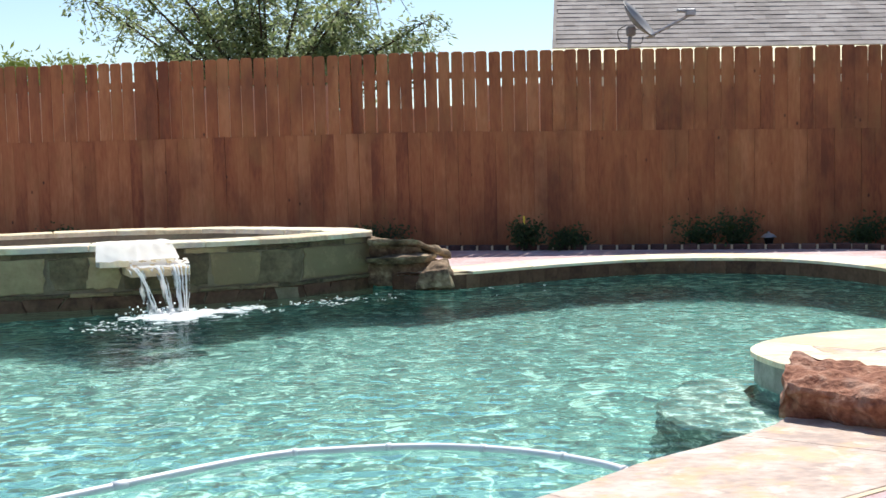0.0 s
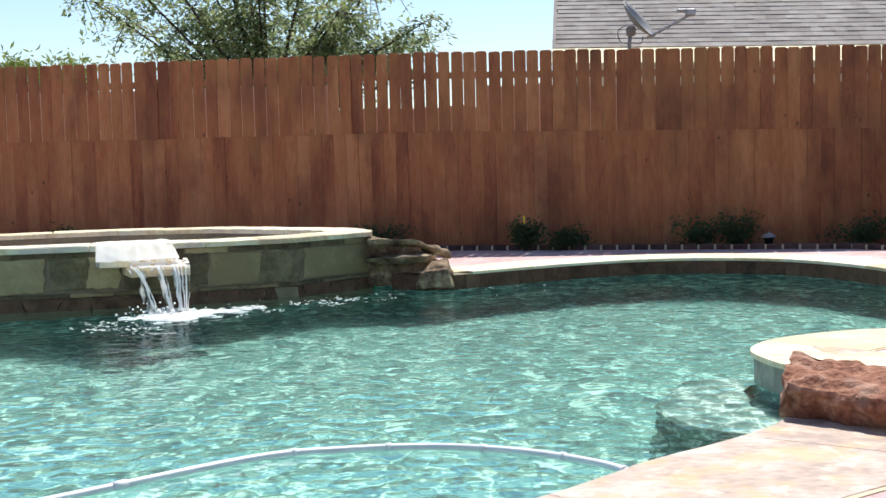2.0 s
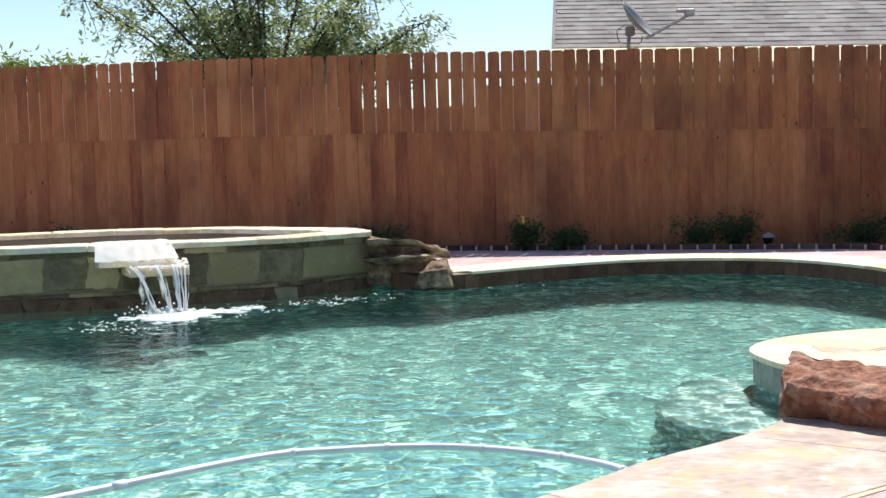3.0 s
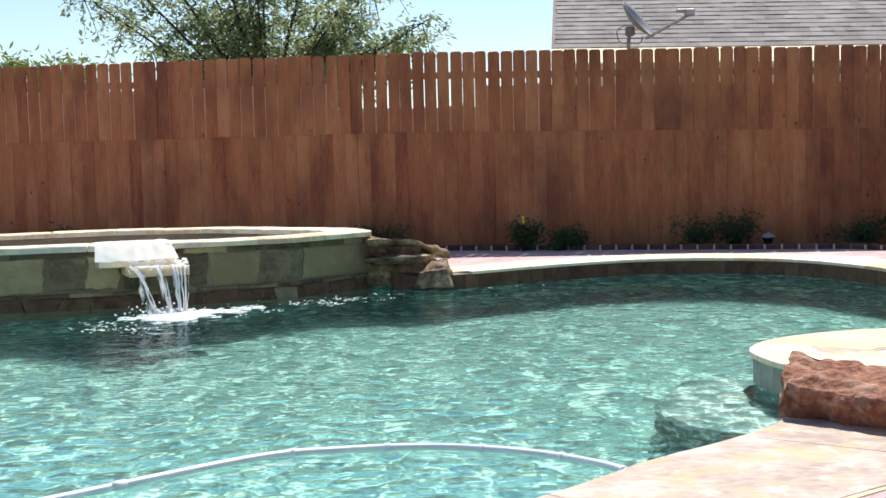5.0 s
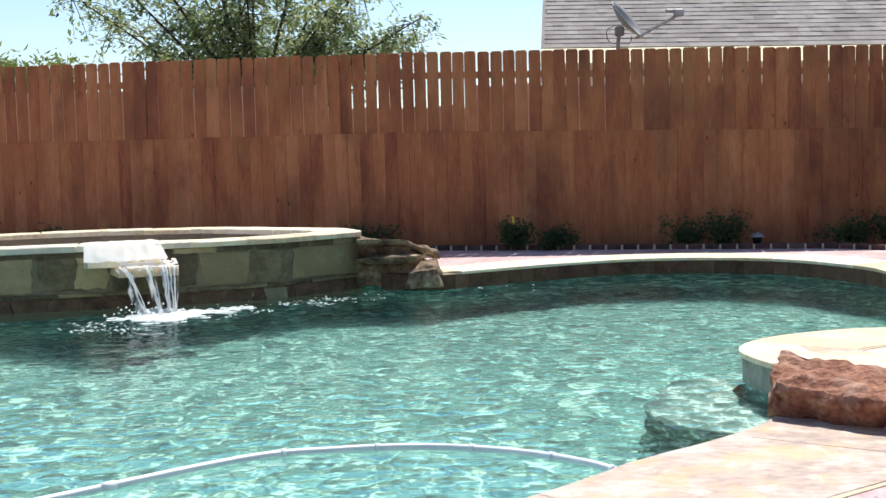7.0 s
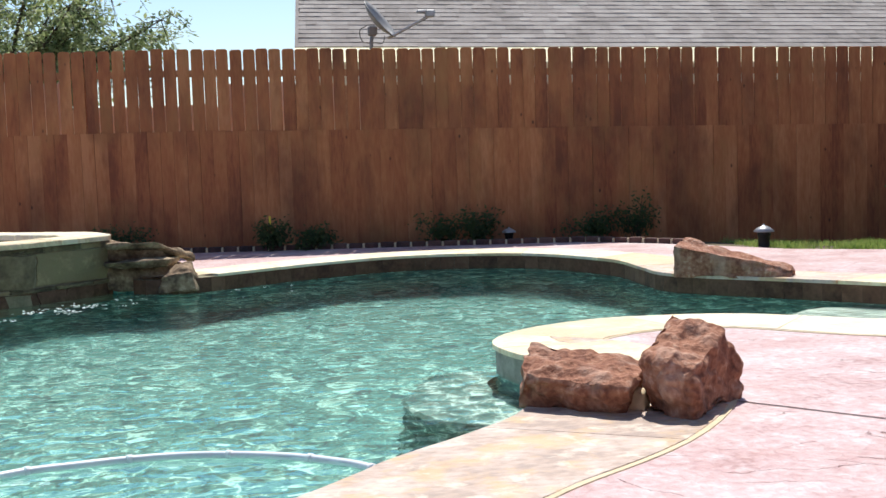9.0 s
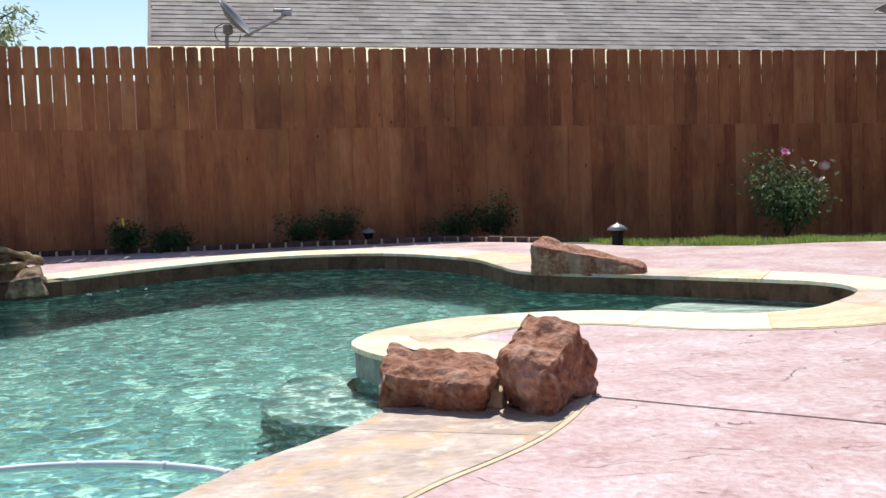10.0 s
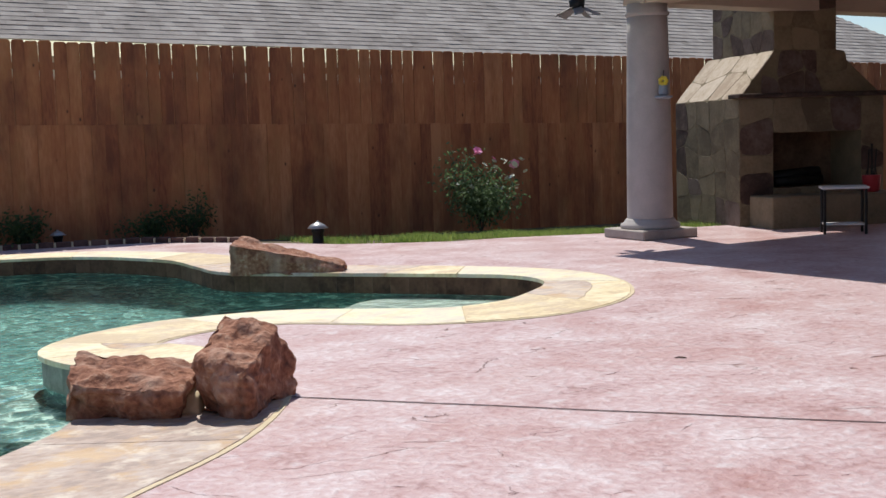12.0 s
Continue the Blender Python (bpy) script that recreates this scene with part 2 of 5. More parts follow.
def let_through(m, amount, colour):
    """Adds light coming through from behind."""
    n, l = m.node_tree.nodes, m.node_tree.links
    last = n["Material Output"].inputs[0].links[0].from_socket
    bs = n["Principled BSDF"]
    tr = n.new("ShaderNodeBsdfTranslucent")
    tr.inputs["Color"].default_value = (*colour, 1)
    mix = n.new("ShaderNodeMixShader")
    mix.inputs[0].default_value = amount
    ends = [k.to_socket for k in bs.outputs[0].links]
    l.new(bs.outputs[0], mix.inputs[1])
    l.new(tr.outputs[0], mix.inputs[2])
    for e in ends:
        l.new(mix.outputs[0], e)


let_through(M_STREAK, 0.5, (0.95, 0.96, 0.97))
let_through(M_FOAM, 0.6, (0.95, 0.96, 0.96))
let_through(M_STREAK, 0.45, (0.95, 0.96, 0.96))
M_HOSE = material("hose_plastic", [(0.62, 0.66, 0.70), (0.78, 0.80, 0.82)], 9, 0.4, 0.1, 60)
M_GROUND = material("soil", [(0.05, 0.04, 0.025), (0.11, 0.085, 0.05), (0.12, 0.13, 0.05)], 1.2, 0.95, 0.6, 18)
M_GRASS = leaf_material("grass", [(0.08, 0.16, 0.025), (0.18, 0.31, 0.055), (0.36, 0.44, 0.13)], 3.0)
M_LEAF = leaf_material("tree_leaf", [(0.04, 0.075, 0.04), (0.10, 0.155, 0.07), (0.19, 0.26, 0.11), (0.36, 0.42, 0.20)], 1.5, 0.45)
M_SHRUB = leaf_material("shrub_leaf", [(0.012, 0.028, 0.010), (0.03, 0.06, 0.018), (0.06, 0.10, 0.03)], 6)
M_ROSE = leaf_material("rose_leaf", [(0.025, 0.05, 0.018), (0.06, 0.11, 0.04), (0.15, 0.22, 0.10)], 6)
M_WEED = leaf_material("bright_leaf", [(0.12, 0.17, 0.03), (0.26, 0.32, 0.07)], 3)
M_BARK = material("bark", [(0.035, 0.025, 0.018), (0.10, 0.075, 0.05)], 6, 0.95, 0.8, 30, (3, 3, 0.5))
M_SHINGLE = material("shingle", [(0.22, 0.197, 0.183), (0.305, 0.275, 0.256), (0.385, 0.352, 0.33)], 2.0, 0.95, 0.4, 60, (1, 1, 1), 0.24)
M_FASCIA = material("fascia_paint", [(0.86, 0.78, 0.46), (0.92, 0.86, 0.56)], 4, 0.7, 0.1, 40)
M_SIDING = material("pale_wall_paint", [(0.74, 0.70, 0.64), (0.84, 0.80, 0.75)], 4, 0.9, 0.2, 40)
M_UNSEEN_WALL = material("unseen_wall", [(0.20, 0.10, 0.07), (0.30, 0.16, 0.11), (0.36, 0.22, 0.16)], 3, 0.9, 0.3, 30)
M_COLUMN = material("column_stucco", [(0.38, 0.355, 0.34), (0.47, 0.44, 0.42)], 5, 0.8, 0.15, 60)
M_PLINTH = material("plinth_stone", [(0.34, 0.30, 0.27), (0.46, 0.41, 0.37)], 6, 0.85, 0.3, 50)
M_BEAM = material("beam_paint", [(0.50, 0.43, 0.34), (0.58, 0.50, 0.40)], 4, 0.7, 0.1, 40)
# fireplace stone is darkened for patio shade; its slope slabs are paled for sunlight
M_FIRE_LIGHT = material("shaded_tan_fieldstone", [(0.125, 0.098, 0.062), (0.205, 0.163, 0.102), (0.26, 0.21, 0.138)], 3, 0.9, 0.5, 30, (1, 1, 1), 0.35)
M_FIRE_DARK = material("brown_fieldstone", [(0.05, 0.032, 0.026), (0.10, 0.065, 0.052), (0.16, 0.12, 0.10)], 5, 0.9, 0.5, 30, (1, 1, 1), 0.4)
M_FIRE_MORTAR = material("tan_mortar", [(0.16, 0.128, 0.08), (0.24, 0.195, 0.125)], 6, 0.95, 0.3, 40)
M_FIRE_SLAB = material("sunlit_pinkish_tan_flagstone", [(0.36, 0.28, 0.205), (0.47, 0.385, 0.29), (0.55, 0.47, 0.38)], 4, 0.9, 0.5, 24, (1, 1, 1), 0.3, fine=0.6)
M_SOOT = material("firebrick", [(0.06, 0.04, 0.025), (0.20, 0.13, 0.08)], 4, 0.95, 0.3, 30)
M_BLACK = material("black_iron", [(0.012, 0.012, 0.012), (0.03, 0.03, 0.03)], 8, 0.5, 0.2, 50, metal=0.6)
M_WHITE = material("white_top", [(0.70, 0.70, 0.70), (0.80, 0.80, 0.79)], 5, 0.4, 0.05, 40)
M_STEEL = material("grey_steel", [(0.30, 0.30, 0.31), (0.46, 0.46, 0.47)], 6, 0.4, 0.1, 50, metal=0.5)
M_DISH = material("dish_grey", [(0.16, 0.16, 0.165), (0.24, 0.24, 0.245)], 5, 0.5, 0.05, 40)
M_EDGING = material("edging_brick", [(0.05, 0.026, 0.024), (0.10, 0.050, 0.042), (0.14, 0.080, 0.068)], 6, 0.9, 0.3, 40, (1, 1, 1), 0.5)
M_JOINT = material("joint_filler", [(0.05, 0.03, 0.03), (0.10, 0.06, 0.06)], 9, 0.95, 0.2, 40)
M_PINK = material("pink_petal", [(0.72, 0.16, 0.38), (0.88, 0.42, 0.62)], 8, 0.6, 0.1, 40)
M_PETAL = material("white_petal", [(0.60, 0.62, 0.50), (0.80, 0.82, 0.74)], 8, 0.6, 0.1, 40)
M_YELLOW = material("yellow_plastic", [(0.65, 0.50, 0.03), (0.75, 0.60, 0.06)], 8, 0.5, 0.1, 40)
M_BLUEGREY = material("blue_grey_plastic", [(0.22, 0.26, 0.32), (0.32, 0.36, 0.42)], 8, 0.5, 0.1, 40)
M_RED = material("red_plastic", [(0.40, 0.03, 0.04), (0.5, 0.05, 0.06)], 8, 0.5, 0.1, 40)


# ---- mesh helpers ----
def link(name, bm, mat, parent=None, label="", smooth=False, up=False):
    me = bpy.data.meshes.new(name)
    bmesh.ops.recalc_face_normals(bm, faces=bm.faces)
    for f in bm.faces:
        f.smooth = smooth
    if up:
        bmesh.ops.reverse_faces(bm, faces=[f for f in bm.faces if f.normal.z < 0])
    bm.to_mesh(me)
    bm.free()
    me.materials.append(mat)
    ob = new(name, me)
    if parent:
        ob.parent = parent
    if label:
        ob["label"] = label
    return ob


def part(name, bm, mat, parent, label="", smooth=False):
    return link(name, bm, mat, parent, label, smooth)


def thing(name, at, label, category, group="", turn=0.0):
    ob = new(name)
    ob.matrix_basis = pose(*at, 0, 0, turn)
    return tagged(ob, label, category, group)


def box(bm, lo, hi, bevel=0.0, m=None):
    geo = bmesh.ops.create_cube(bm, size=1.0)["verts"]
    for v in geo:
        v.co = Vector([lo[i] + (v.co[i] + 0.5) * (hi[i] - lo[i]) for i in range(3)])
    if bevel:
        es = list({e for v in geo for e in v.link_edges})
        geo = bmesh.ops.bevel(bm, geom=es, offset=bevel, segments=1, affect="EDGES")["verts"]
    if m:
        for v in set(geo):
            v.co = m @ v.co
    return bm


def lathe(bm, profile, seg=32):
    """Turns a profile of (radius, height) about z."""
    rings = [[bm.verts.new((r * math.cos(2 * math.pi * i / seg), r * math.sin(2 * math.pi * i / seg), z)) for i in range(seg)] for r, z in profile]
    for a, b in zip(rings, rings[1:]):
        for i in range(seg):
            bm.faces.new((a[i], a[(i + 1) % seg], b[(i + 1) % seg], b[i]))
    bm.faces.new(rings[0][::-1])
    bm.faces.new(rings[-1])
    return bm


def tube(bm, pts, radius, seg=8):
    pts = [Vector(p) for p in pts]
    rings = []
    for i, p in enumerate(pts):
        d = (pts[min(i + 1, len(pts) - 1)] - pts[max(i - 1, 0)]).normalized()
        u = d.cross(Vector((0.31, 0.17, 0.93))).normalized()
        w = d.cross(u)
        r = radius[i] if isinstance(radius, (list, tuple)) else radius
        rings.append([bm.verts.new(p + r * (math.cos(2 * math.pi * k / seg) * u + math.sin(2 * math.pi * k / seg) * w)) for k in range(seg)])
    for a, b in zip(rings, rings[1:]):
        for k in range(seg):
            bm.faces.new((a[k], a[(k + 1) % seg], b[(k + 1) % seg], b[k]))
    bm.faces.new(rings[0][::-1])
    bm.faces.new(rings[-1])
    return bm


def spline(pts, steps, closed=True):
    """Catmull-Rom through points of the plan."""
    out, n = [], len(pts)
    for i in range(n if closed else n - 1):
        p = [Vector(pts[(i + k) % n if closed else min(max(i + k, 0), n - 1)]) for k in (-1, 0, 1, 2)]
        for s in range(steps):
            t = s / steps
            out.append(0.5 * ((2 * p[1]) + (p[2] - p[0]) * t + (2 * p[0] - 5 * p[1] + 4 * p[2] - p[3]) * t * t + (3 * p[1] - p[0] - 3 * p[2] + p[3]) * t ** 3))
    if not closed:
        out.append(Vector(pts[-1]))
    return out


def resample(pts, step, closed=True):
    pts = [Vector(p) for p in pts]
    seq = pts + [pts[0]] if closed else pts
    length = sum((b - a).length for a, b in zip(seq, seq[1:]))
    n = max(4, round(length / step))
    out, want, run = [], 0.0, 0.0
    for a, b in zip(seq, seq[1:]):
        d = (b - a).length
        while want <= run + d + 1e-9 and len(out) < (n if closed else n + 1):
            out.append(a.lerp(b, (want - run) / d if d else 0))
            want += length / n
        run += d
    return out


def offset(pts, d, smooth=0):
    """A closed outline (anticlockwise) moved outwards by d."""
    n = len(pts)
    out = []
    for i in range(n):
        t = (pts[(i + 1) % n] - pts[i - 1]).normalized()
        out.append(pts[i] + Vector((t.y, -t.x)) * d)
    for _ in range(smooth):
        out = [(out[i - 1] + 2 * out[i] + out[(i + 1) % n]) / 4 for i in range(n)]
    return out


def prism(bm, outline, z0, z1, bevel=0.0, jag=0.0, rnd=random):
    """A slab from a plan outline, with a slightly smaller upper edge."""
    c = sum(outline, Vector((0, 0))) / len(outline)
    low = [bm.verts.new((p.x, p.y, z0)) for p in outline]
    mid = [bm.verts.new((p.x, p.y, z1 - bevel)) for p in outline]
    rings = [low, mid]
    if bevel:
        rings.append([bm.verts.new((*(p + (c - p).normalized() * bevel), z1 + rnd.uniform(-jag, jag))) for p in outline])
    n = len(outline)
    for a, b in zip(rings, rings[1:]):
        for i in range(n):
            bm.faces.new((a[i], a[(i + 1) % n], b[(i + 1) % n], b[i]))
    bm.faces.new(rings[-1])
    bm.faces.new(low[::-1])
    return bm


def leaves(bm, centres, count, spread, length, rnd, width=0.45, droop=0.3):
    """Small pointed leaves, each two triangles folded along the middle, scattered round the centres."""
    for k in range(count):
        c = Vector(rnd.choice(centres))
        p = c + Vector((rnd.gauss(0, spread), rnd.gauss(0, spread), rnd.gauss(0, spread * 0.75)))
        d = Vector((rnd.uniform(-1, 1), rnd.uniform(-1, 1), rnd.uniform(-1, 0.6) - droop)).normalized()
        s = d.cross(Vector((rnd.uniform(-1, 1), rnd.uniform(-1, 1), rnd.uniform(-0.3, 1)))).normalized()
        ln = length * rnd.uniform(0.6, 1.3)
        up = d.cross(s) * ln * 0.12
        a, b = bm.verts.new(p), bm.verts.new(p + d * ln)
        e, f = bm.verts.new(p + d * ln * 0.5 + s * ln * width * 0.5 + up), bm.verts.new(p + d * ln * 0.5 - s * ln * width * 0.5 + up)
        bm.faces.new((a, e, b))
        bm.faces.new((a, b, f))
    return bm


# ---- plan ----
POOL_POINTS = [(0.34, 3.66), (0.71, 4.04), (1.08, 4.33), (1.31, 4.56), (1.55, 4.95), (1.77, 5.32), (1.81, 5.69), (1.70, 6.05), (1.71, 6.44),
               (2.03, 6.79), (2.61, 6.99), (3.33, 6.85), (3.81, 6.44), (4.16, 6.18), (4.59, 6.18), (5.02, 6.43), (5.42, 6.80), (5.49, 7.27), (5.20, 7.75),
               (4.67, 8.43), (4.01, 9.27), (3.99, 9.91), (4.03, 10.64), (3.83, 11.31), (3.51, 11.85), (3.02, 12.16), (2.45, 12.30), (1.86, 12.23), (1.24, 11.97),
               (0.56, 11.57), (0.07, 11.29), (-0.34, 11.37), (-0.74, 11.59), (-1.43, 10.89), (-2.30, 10.53), (-3.81, 10.19), (-5.82, 9.97), (-7.28, 8.96),
               (-7.84, 6.72), (-6.72, 4.37), (-4.70, 2.91), (-2.69, 2.52), (-1.12, 2.74), (-0.34, 3.14)]
POOL = resample(spline(POOL_POINTS, 8), 0.12)
WATER_Z, FLOOR_Z = -0.15, -1.59
DECK_POINTS = [(-8.96, 15.23), (0.00, 14.25), (2.72, 13.53), (4.54, 13.01), (5.17, 12.32), (5.92, 10.94), (6.80, 10.21), (7.62, 10.08), (8.31, 9.65), (9.63, 9.43), (10.75, 9.07), (15.12, 8.96),
               (15.12, -5.60), (-10.08, -5.60), (-10.08, 8.96)]
FENCE_AT, FENCE_DIR = Vector((0.02, 14.50)), Vector((math.cos(math.radians(-6.5)), math.sin(math.radians(-6.5))))


def fence_base(s):
    """Height of the fence's foot at s metres along it: the lot falls to one side."""
    return -0.011 - 0.019 * max(0.0, s)


# ---- ground, deck, pool ----
def build_ground():
    bm = bmesh.new()
    edge = resample([Vector(p) for p in DECK_POINTS], 0.5)
    c = Vector((2.24, 5.04))
    rings = []
    for s in (1.0, 1.01, 1.03, 1.07, 1.12, 1.2, 1.3, 1.45, 1.7, 2.2, 3.5, 8, 30, 120):
        ring = []
        for p in edge:
            q = c + (p - c) * s
            f = (q - FENCE_AT).dot(FENCE_DIR)
            t = min(1.0, max(0.0, (q - c).length * (1 - 1 / s) / 3.0))
            z = -0.03 + t * t * (3 - 2 * t) * (min(0, max(-0.5, fence_base(f))) if q.y > 6 else 0)
            ring.append(bm.verts.new((q.x, q.y, z if s < 4 else -0.3)))
        rings.append(ring)
    n = len(edge)
    for a, b in zip(rings, rings[1:]):
        for i in range(n):
            bm.faces.new((a[i], a[(i + 1) % n], b[(i + 1) % n], b[i]))
    tagged(link("ground", bm, M_GROUND, smooth=True), "brown soil and sparse lawn round the deck", "ground", kind="structure")


def ring_fill(bm, outer, inner, z):
    es = []
    for loop in (outer, inner):
        vs = [bm.verts.new((p.x, p.y, z)) for p in loop]
        es += [bm.edges.new((vs[i], vs[(i + 1) % len(vs)])) for i in range(len(vs))]
    bmesh.ops.triangle_fill(bm, use_beauty=True, use_dissolve=False, edges=es, normal=(0, 0, 1))
    return es


def build_deck():
    bm = bmesh.new()
    edge = resample([Vector(p) for p in DECK_POINTS], 0.6)
    ring_fill(bm, edge, offset(POOL, 0.05, 1), 0.0)
    low = [bm.verts.new((p.x, p.y, -0.10)) for p in edge]
    top = [bm.verts.new((p.x, p.y, 0.0)) for p in edge]
    for i in range(len(edge)):
        bm.faces.new((low[i], low[(i + 1) % len(edge)], top[(i + 1) % len(edge)], top[i]))
    tagged(link("pavement", bm, M_DECK), "pink stamped concrete pool deck with worn pale patches", "pavement", kind="structure")
    bm = bmesh.new()
    a, b = Vector((2.24, 4.50)), Vector((3.67, 2.68))
    d = (b - a).normalized()
    a, b = a - d * 0.05, b + d * 4
    s = Vector((-d.y, d.x)) * 0.006
    pts = [a + (b - a) * i / 60 for i in range(61)]
    for i in range(60):
        w0, w1 = (Vector((0, 0)) + s * math.sin(i * 0.9) * 0.5, s * math.sin(i * 0.9 + 0.9) * 0.5)
        q = [pts[i] - s + w0, pts[i] + s + w0, pts[i + 1] + s + w1, pts[i + 1] - s + w1]
        bm.faces.new([bm.verts.new((p.x, p.y, 0.003)) for p in q])
    tagged(link("expansion_joint", bm, M_JOINT), "dark straight control joint across the concrete", "joint", kind="structure")


def build_pool():
    n = len(POOL)
    bm = bmesh.new()
    wall = offset(POOL, 0.02)
    rings = [[bm.verts.new((p.x, p.y, z)) for p in offset(wall, -d)] for z, d in ((-0.020, 0), (WATER_Z - 0.06, 0), (FLOOR_Z * 0.75, 0.04), (FLOOR_Z * 0.95, 0.16), (FLOOR_Z, 0.34))]
    for a, b in zip(rings, rings[1:]):
        for i in range(n):
            bm.faces.new((a[i], a[(i + 1) % n], b[(i + 1) % n], b[i]))
    es = [bm.edges.get((rings[-1][i], rings[-1][(i + 1) % n])) for i in range(n)]
    bmesh.ops.triangle_fill(bm, use_beauty=True, use_dissolve=False, edges=es, normal=(0, 0, 1))
    tagged(link("pool_shell", bm, M_PLASTER, smooth=True), "teal plaster pool basin with caustic light painted in, under rippled water", "pool", kind="structure")
    bm = bmesh.new()
    vs = [bm.verts.new((p.x, p.y, WATER_Z)) for p in offset(POOL, 0.015)]
    es = [bm.edges.new((vs[i], vs[(i + 1) % n])) for i in range(n)]
    bmesh.ops.triangle_fill(bm, use_beauty=True, use_dissolve=False, edges=es, normal=(0, 0, 1))
    ob = tagged(link("water", bm, M_WATER, up=True), "clear rippled turquoise pool water", "water", kind="structure")
    ob.visible_shadow = False


def build_shelf():
    """The shallow shelf at the narrow end and the entry step below the promontory."""
    for name, pts, z, label in (("pool_shelf", [(3.88, 6.50), (4.20, 6.25), (4.59, 6.27), (4.98, 6.50), (5.38, 6.83), (5.42, 7.26), (5.15, 7.67), (4.84, 8.06), (4.40, 7.95), (4.00, 7.35)], -0.336, "pale submerged tanning shelf"),
                                ("pool_step", [(1.74, 5.49), (1.74, 5.71), (1.64, 6.10), (1.66, 6.45), (1.80, 6.70), (1.50, 6.76), (1.26, 6.46), (1.08, 6.05), (1.14, 5.66), (1.29, 5.44), (1.57, 5.42)], -0.47, "pale submerged entry step")):
        bm = bmesh.new()
        prism(bm, spline(pts, 4), FLOOR_Z, z, 0.03)
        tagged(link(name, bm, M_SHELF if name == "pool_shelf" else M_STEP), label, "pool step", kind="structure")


build_ground()
build_deck()
build_pool()
build_shelf()


# ---- spa ----
SPA_POINTS = [(-0.69, 11.60), (-0.90, 12.15), (-2.35, 13.16), (-3.58, 13.16), (-4.82, 12.71), (-5.94, 11.87), (-5.94, 10.53), (-5.15, 10.05), (-3.81, 10.17), (-2.30, 10.51), (-1.41, 10.86)]
SPA_TOP = 0.409


def build_spa():
    rnd = random.Random(4)
    spa = thing("spa", (0, 0, 0), "raised stone spa with pale flagstone rim beside the pool", "spa")
    line = resample([Vector(p) for p in SPA_POINTS], 0.1)
    n = len(line)
    inner = offset(line, -0.36, 2)
    bm = bmesh.new()
    rings = [[bm.verts.new((p.x, p.y, z)) for p in o] for o, z in ((line, -0.672), (line, SPA_TOP - 0.055), (inner, SPA_TOP - 0.055), (inner, -0.448))]
    for a, b in zip(rings, rings[1:]):
        for i in range(n):
            bm.faces.new((a[i], a[(i + 1) % n], b[(i + 1) % n], b[i]))
    bm.faces.new(rings[-1])
    part("wall_core", bm, M_MORTAR, spa, "dark mortar between the stones")
    bm = bmesh.new()
    bm.faces.new([bm.verts.new((p.x, p.y, SPA_TOP - 0.12)) for p in offset(line, -0.34)])
    w = link("spa_water", bm, M_WATER, spa, "still spa water", up=True)
    w.visible_shadow = False
    # facing: a dark tile course at the water, irregular stones above it
    front = [Vector(q) for q in (SPA_POINTS[0], SPA_POINTS[10], SPA_POINTS[9], SPA_POINTS[8], SPA_POINTS[7], SPA_POINTS[6])]
    path = resample(front, 0.02, closed=False)

    def place(u):
        k = min(len(path) - 2, max(0, int(u / 0.02)))
        d = (path[k + 1] - path[k]).normalized()
        nrm = Vector((-d.y, d.x))
        return path[k], (nrm if nrm.y < 0 or nrm.x > 0.5 else -nrm)

    def facing(w, z0, z1, cell, rows_n, jit, dark, mats, proud):
        nx = round(w / cell)
        grid = {}
        for i in range(nx + 1):
            for j in range(rows_n + 1):
                grid[i, j] = Vector(((i + (rnd.uniform(-jit, jit) if 0 < i < nx else 0)) * w / nx, z0 + (j + (rnd.uniform(-jit, jit) * 0.8 if 0 < j < rows_n else 0)) * (z1 - z0) / rows_n))
        for i in range(nx):
            for j in range(rows_n):
                c4 = [grid[i, j], grid[i + 1, j], grid[i + 1, j + 1], grid[i, j + 1]]
                c = sum(c4, Vector((0, 0))) / 4
                pts = []
                for k in range(4):
                    q, nx4, pv = c4[k], c4[(k + 1) % 4], c4[k - 1]
                    pts += [q.lerp(pv, 0.14), q.lerp(c, 0.05), q.lerp(nx4, 0.14), q.lerp(nx4, 0.5) + Vector((rnd.uniform(-.008, .008), rnd.uniform(-.008, .008)))]
                pts = [q + (c - q).normalized() * 0.002 for q in pts]
                th = rnd.uniform(*proud)
                bm = bmesh.new()
                lo, hi = [], []
                for q in pts:
                    at, nr = place(q.x)
                    lo.append(bm.verts.new((at.x - nr.x * 0.004, at.y - nr.y * 0.004, q.y)))
                    q2 = q + (c - q) * 0.02
                    at, nr = place(q2.x)
                    hi.append(bm.verts.new((at.x + nr.x * th, at.y + nr.y * th, q2.y)))
                bm.faces.new(hi)
                for k in range(16):
                    bm.faces.new((lo[k], lo[(k + 1) % 16], hi[(k + 1) % 16], hi[k]))
                part("stone", bm, mats[1] if rnd.random() < dark else mats[0], spa)

    def slab(corners, dark, th, rough=0.010):
        """One stone between four corners of the wall's face, its outline broken and its face uneven."""
        c = sum(corners, Vector((0, 0))) / 4
        ring = []
        for k in range(4):
            a, b = corners[k], corners[(k + 1) % 4]
            for q in range(5):
                ring.append(a.lerp(b, q / 5) + Vector((rnd.uniform(-rough, rough), rnd.uniform(-rough, rough))))
        bm = bmesh.new()
        loops = []
        for shrink, out in ((0.0, -0.004), (0.01, th * 0.7), (0.05, th), (0.5, th + 0.004)):
            loop = []
            for q in ring:
                q = q.lerp(c, shrink)
                at, nr = place(q.x)
                out_by = out + (rnd.uniform(-0.003, 0.003) if shrink > 0.02 else 0)
                loop.append(bm.verts.new((at.x + nr.x * out_by, at.y + nr.y * out_by, q.y)))
            loops.append(loop)
